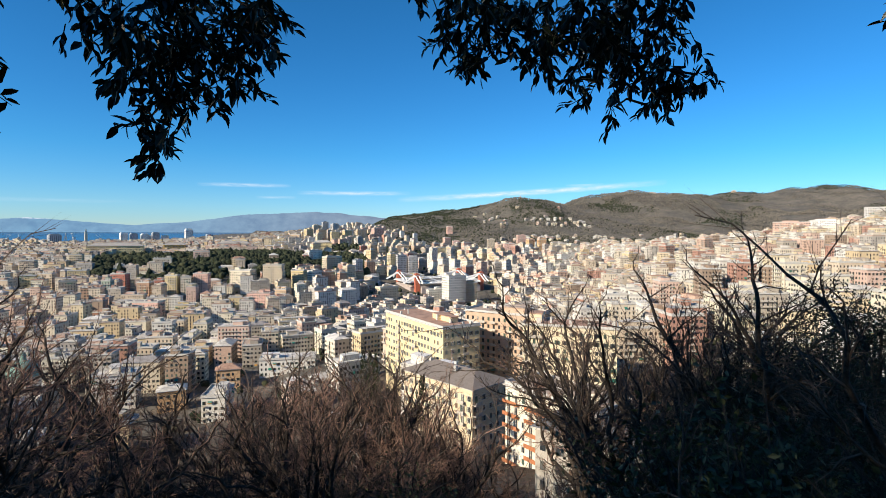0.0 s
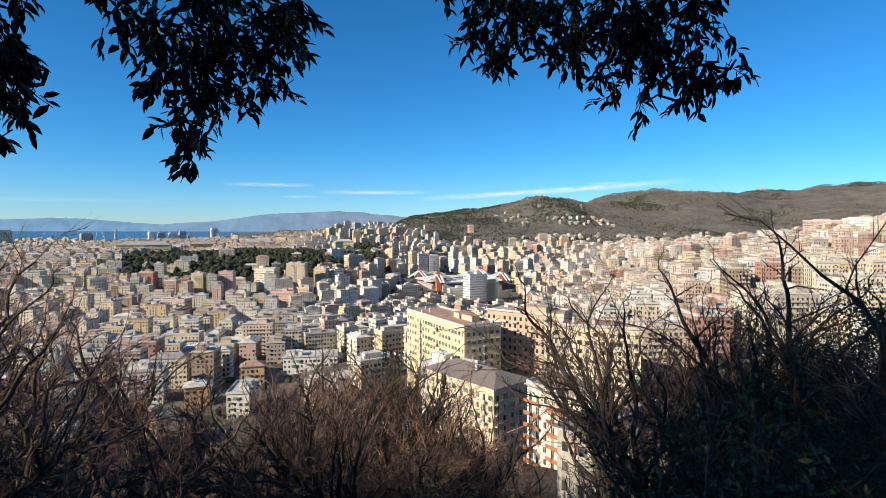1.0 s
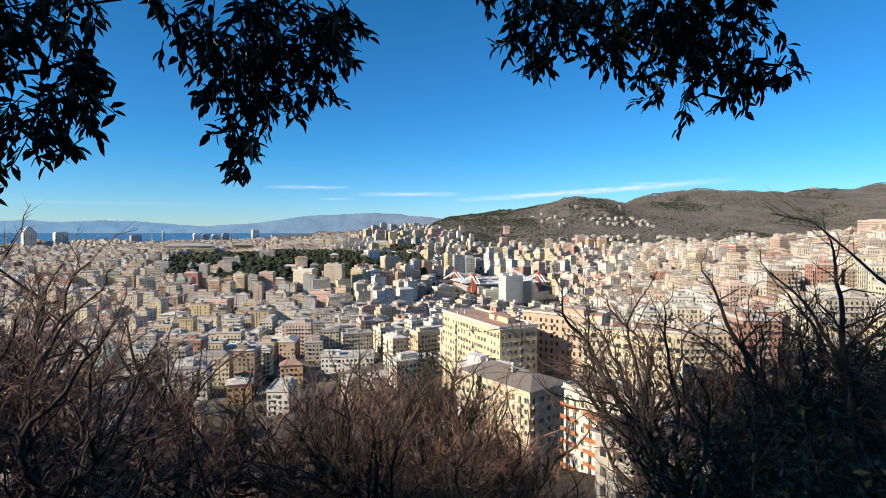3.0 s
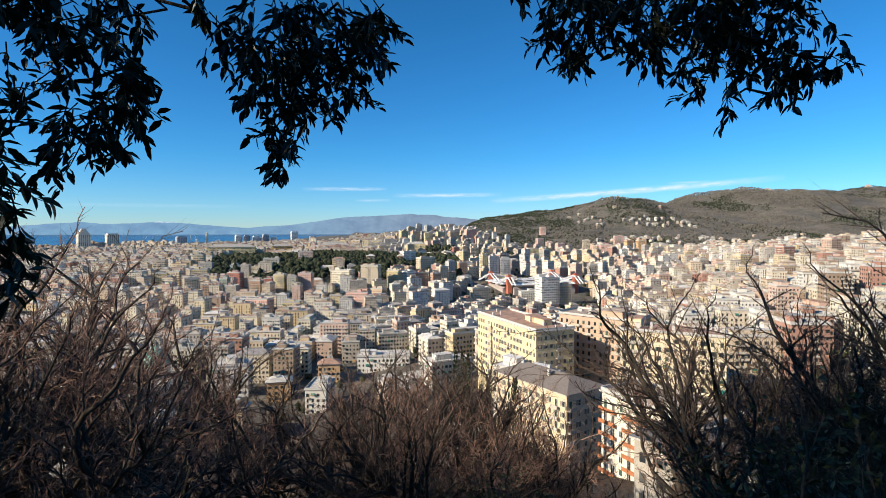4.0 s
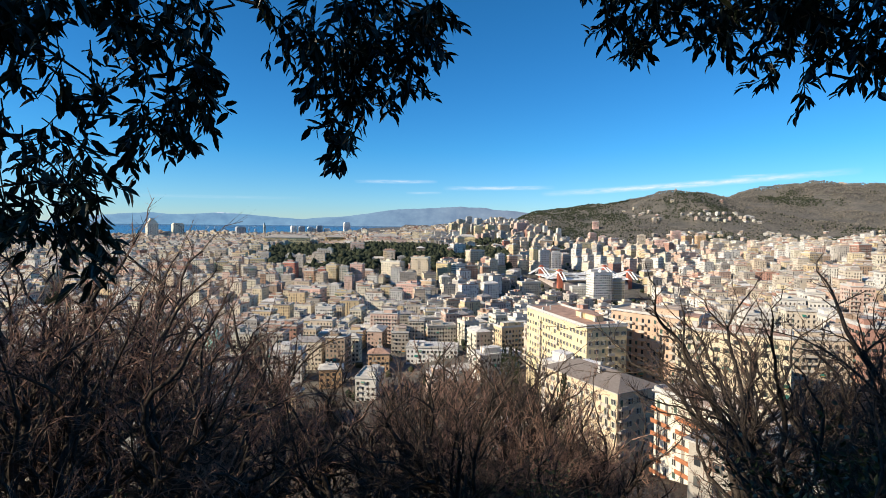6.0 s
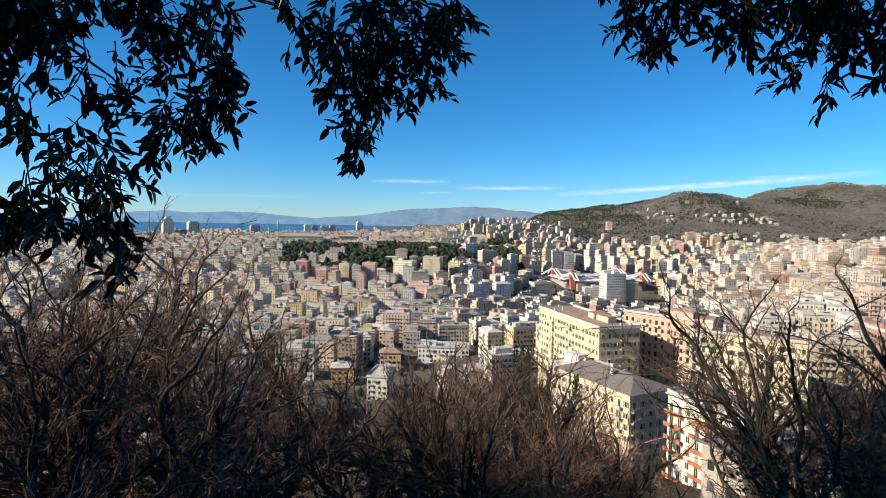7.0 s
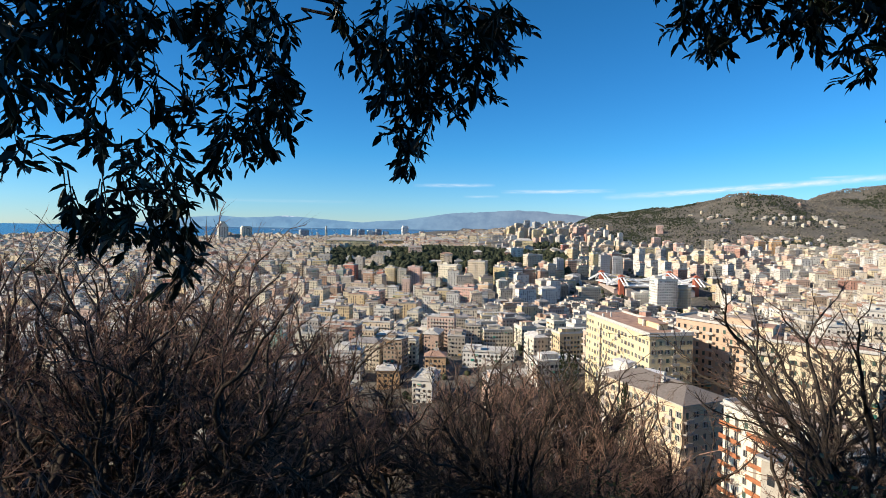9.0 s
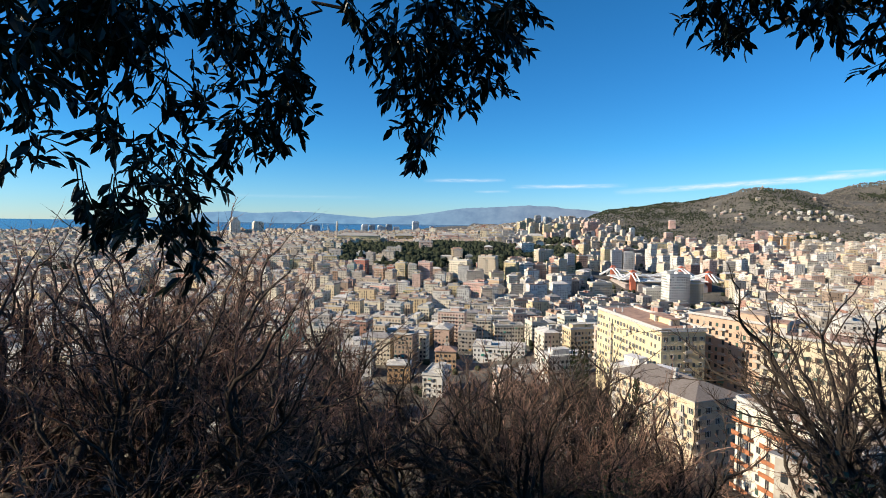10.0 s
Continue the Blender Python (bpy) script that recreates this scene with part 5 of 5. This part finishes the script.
oak = dense_oak(5)
# unseen trees behind and left of the viewpoint, added to block the sun
for k, (x, y) in enumerate(((-9, -3.5), (-14, -6.5), (-5.5, -8), (-17, -2.5), (-10, -12), (-1, -12), (-20, -9), (6, -10), (-28, -7))):
    m = turn(x, y, ground_z(x, y), k * 67)
    if k == 0:
        oak.matrix_world = m
    else:
        copy_thing(oak, m)
# more unseen ones, scaled tall so their shadows reach the right slope
for k, (x, y, q) in enumerate(((-15, 0.5, 1.35), (-18.5, 3.0, 1.4), (-22, -4, 2.1), (-13, -4, 1.4), (-26, -9, 2.2), (-20, -1, 1.9), (-20, -7.5, 2.0), (-17, -11, 1.9))):
    c = copy_thing(oak, turn(x, y, ground_z(x, y), k * 51 + 20))
    c.scale = (q * 0.85, q * 0.85, q)
# evergreens below the viewpoint: azimuth, distance, elevation of the top
for k, (az, r, el) in enumerate(((24.5, 20, -15), (28.5, 18, -15), (36.0, 16, -7.5), (39.5, 15, -3.5), (43.0, 17, -2), (37.5, 23, -6), (26.5, 27, -14), (22.5, 16, -23), (30.5, 14, -19), (34, 12, -17), (41, 11, -11), (25.2, 24, -15), (29.3, 22, -13), (27.2, 15, -18))):
    p = polar(az, r)
    s = (100 + r * math.tan(radians(el)) - p.z) / 11.6
    c = copy_thing(oak, turn(p.x, p.y, p.z - 0.2, k * 83))
    c.scale = (s * 0.9, s * 0.9, s)
# sunlit bushes further down
for k in range(16):
    p = polar(rnd.uniform(30, 34.5), rnd.uniform(42, 80))
    s = rnd.uniform(2.2, 3.6)
    c = copy_thing(SH[k % 4], turn(p.x, p.y, p.z - 0.2, k * 50))
    c.scale = (s, s, s)


# ---- thin high clouds ----
def cloud(az0, az1, el0, el1, half, seed, strength):
    verts, faces, uv = [], [], []
    n = 48
    for k in range(n):
        u = k / (n - 1)
        az = az0 + (az1 - az0) * u
        el = el0 + (el1 - el0) * u
        for v in (0, 0.5, 1):
            e = radians(el + (v - 0.5) * 2 * half)
            verts.append(toward(az, math.degrees(e), 4960)[:])
            uv.append((u, v))
    for k in range(n - 1):
        for row in range(2):
            a = k * 3 + row
            faces.append((a, a + 3, a + 4, a + 1))
    m = Mat("cirrus", 1.0)
    m.t.nodes.remove(m.b)
    att = m.t.nodes.new("ShaderNodeUVMap")
    sep = m.t.nodes.new("ShaderNodeSeparateXYZ")
    m.t.links.new(att.outputs[0], sep.inputs[0])

    def hump(sock, power):
        a = m.t.nodes.new("ShaderNodeMath")
        a.operation = "MULTIPLY"
        a.inputs[1].default_value = math.pi
        m.t.links.new(sock, a.inputs[0])
        b = m.t.nodes.new("ShaderNodeMath")
        b.operation = "SINE"
        m.t.links.new(a.outputs[0], b.inputs[0])
        c = m.t.nodes.new("ShaderNodeMath")
        c.operation = "POWER"
        c.inputs[1].default_value = power
        m.t.links.new(b.outputs[0], c.inputs[0])
        return c.outputs[0]

    mp = m.t.nodes.new("ShaderNodeMapping")
    mp.inputs["Scale"].default_value = (3.0 * (az1 - az0) / 8, 1.6, 1)
    mp.inputs["Location"].default_value = (seed, seed * 0.7, 0)
    m.t.links.new(att.outputs[0], mp.inputs[0])
    w = m.ramp(m.noise(1.5, 5, 0.6, mp.outputs[0]), [(0.3, (0.15,) * 3), (0.65, (1, 1, 1))])
    x = m.t.nodes.new("ShaderNodeMath")
    x.operation = "MULTIPLY"
    m.t.links.new(hump(sep.outputs["X"], 0.7), x.inputs[0])
    m.t.links.new(hump(sep.outputs["Y"], 2.0), x.inputs[1])
    y = m.t.nodes.new("ShaderNodeMath")
    y.operation = "MULTIPLY"
    m.t.links.new(x.outputs[0], y.inputs[0])
    m.t.links.new(w, y.inputs[1])
    z = m.t.nodes.new("ShaderNodeMath")
    z.operation = "MULTIPLY"
    z.inputs[1].default_value = strength
    m.t.links.new(y.outputs[0], z.inputs[0])
    em = m.node("ShaderNodeEmission", Strength=0.71)
    em.inputs["Color"].default_value = (0.80, 0.90, 1.0, 1)
    tr = m.t.nodes.new("ShaderNodeBsdfTransparent")
    mx = m.t.nodes.new("ShaderNodeMixShader")
    m.t.links.new(z.outputs[0], mx.inputs[0])
    m.t.links.new(tr.outputs[0], mx.inputs[1])
    m.t.links.new(em.outputs[0], mx.inputs[2])
    m.t.links.new(mx.outputs[0], m.t.nodes["Material Output"].inputs[0])
    ob = mesh_object("cloud", verts, faces, [m.m])
    lay = ob.data.uv_layers.new(name="UVMap")
    for lp in ob.data.loops:
        lay.data[lp.index].uv = uv[lp.vertex_index]
    tagged(ob, "thin white cirrus streak low in the blue sky", "cloud", kind="structure")


cloud(-25, -16, 4.7, 4.8, 0.28, 1.3, 0.55)
cloud(-19.5, -15.5, 3.55, 3.6, 0.2, 2.6, 0.4)
cloud(-15.5, -3.5, 4.1, 4.2, 0.3, 4.1, 0.7)
cloud(-5, 23, 3.5, 5.1, 0.42, 5.9, 0.95)
cloud(13, 17, 5.0, 5.05, 0.16, 7.2, 0.5)
cloud(-48, -30, 2.6, 2.8, 0.25, 8.8, 0.15)
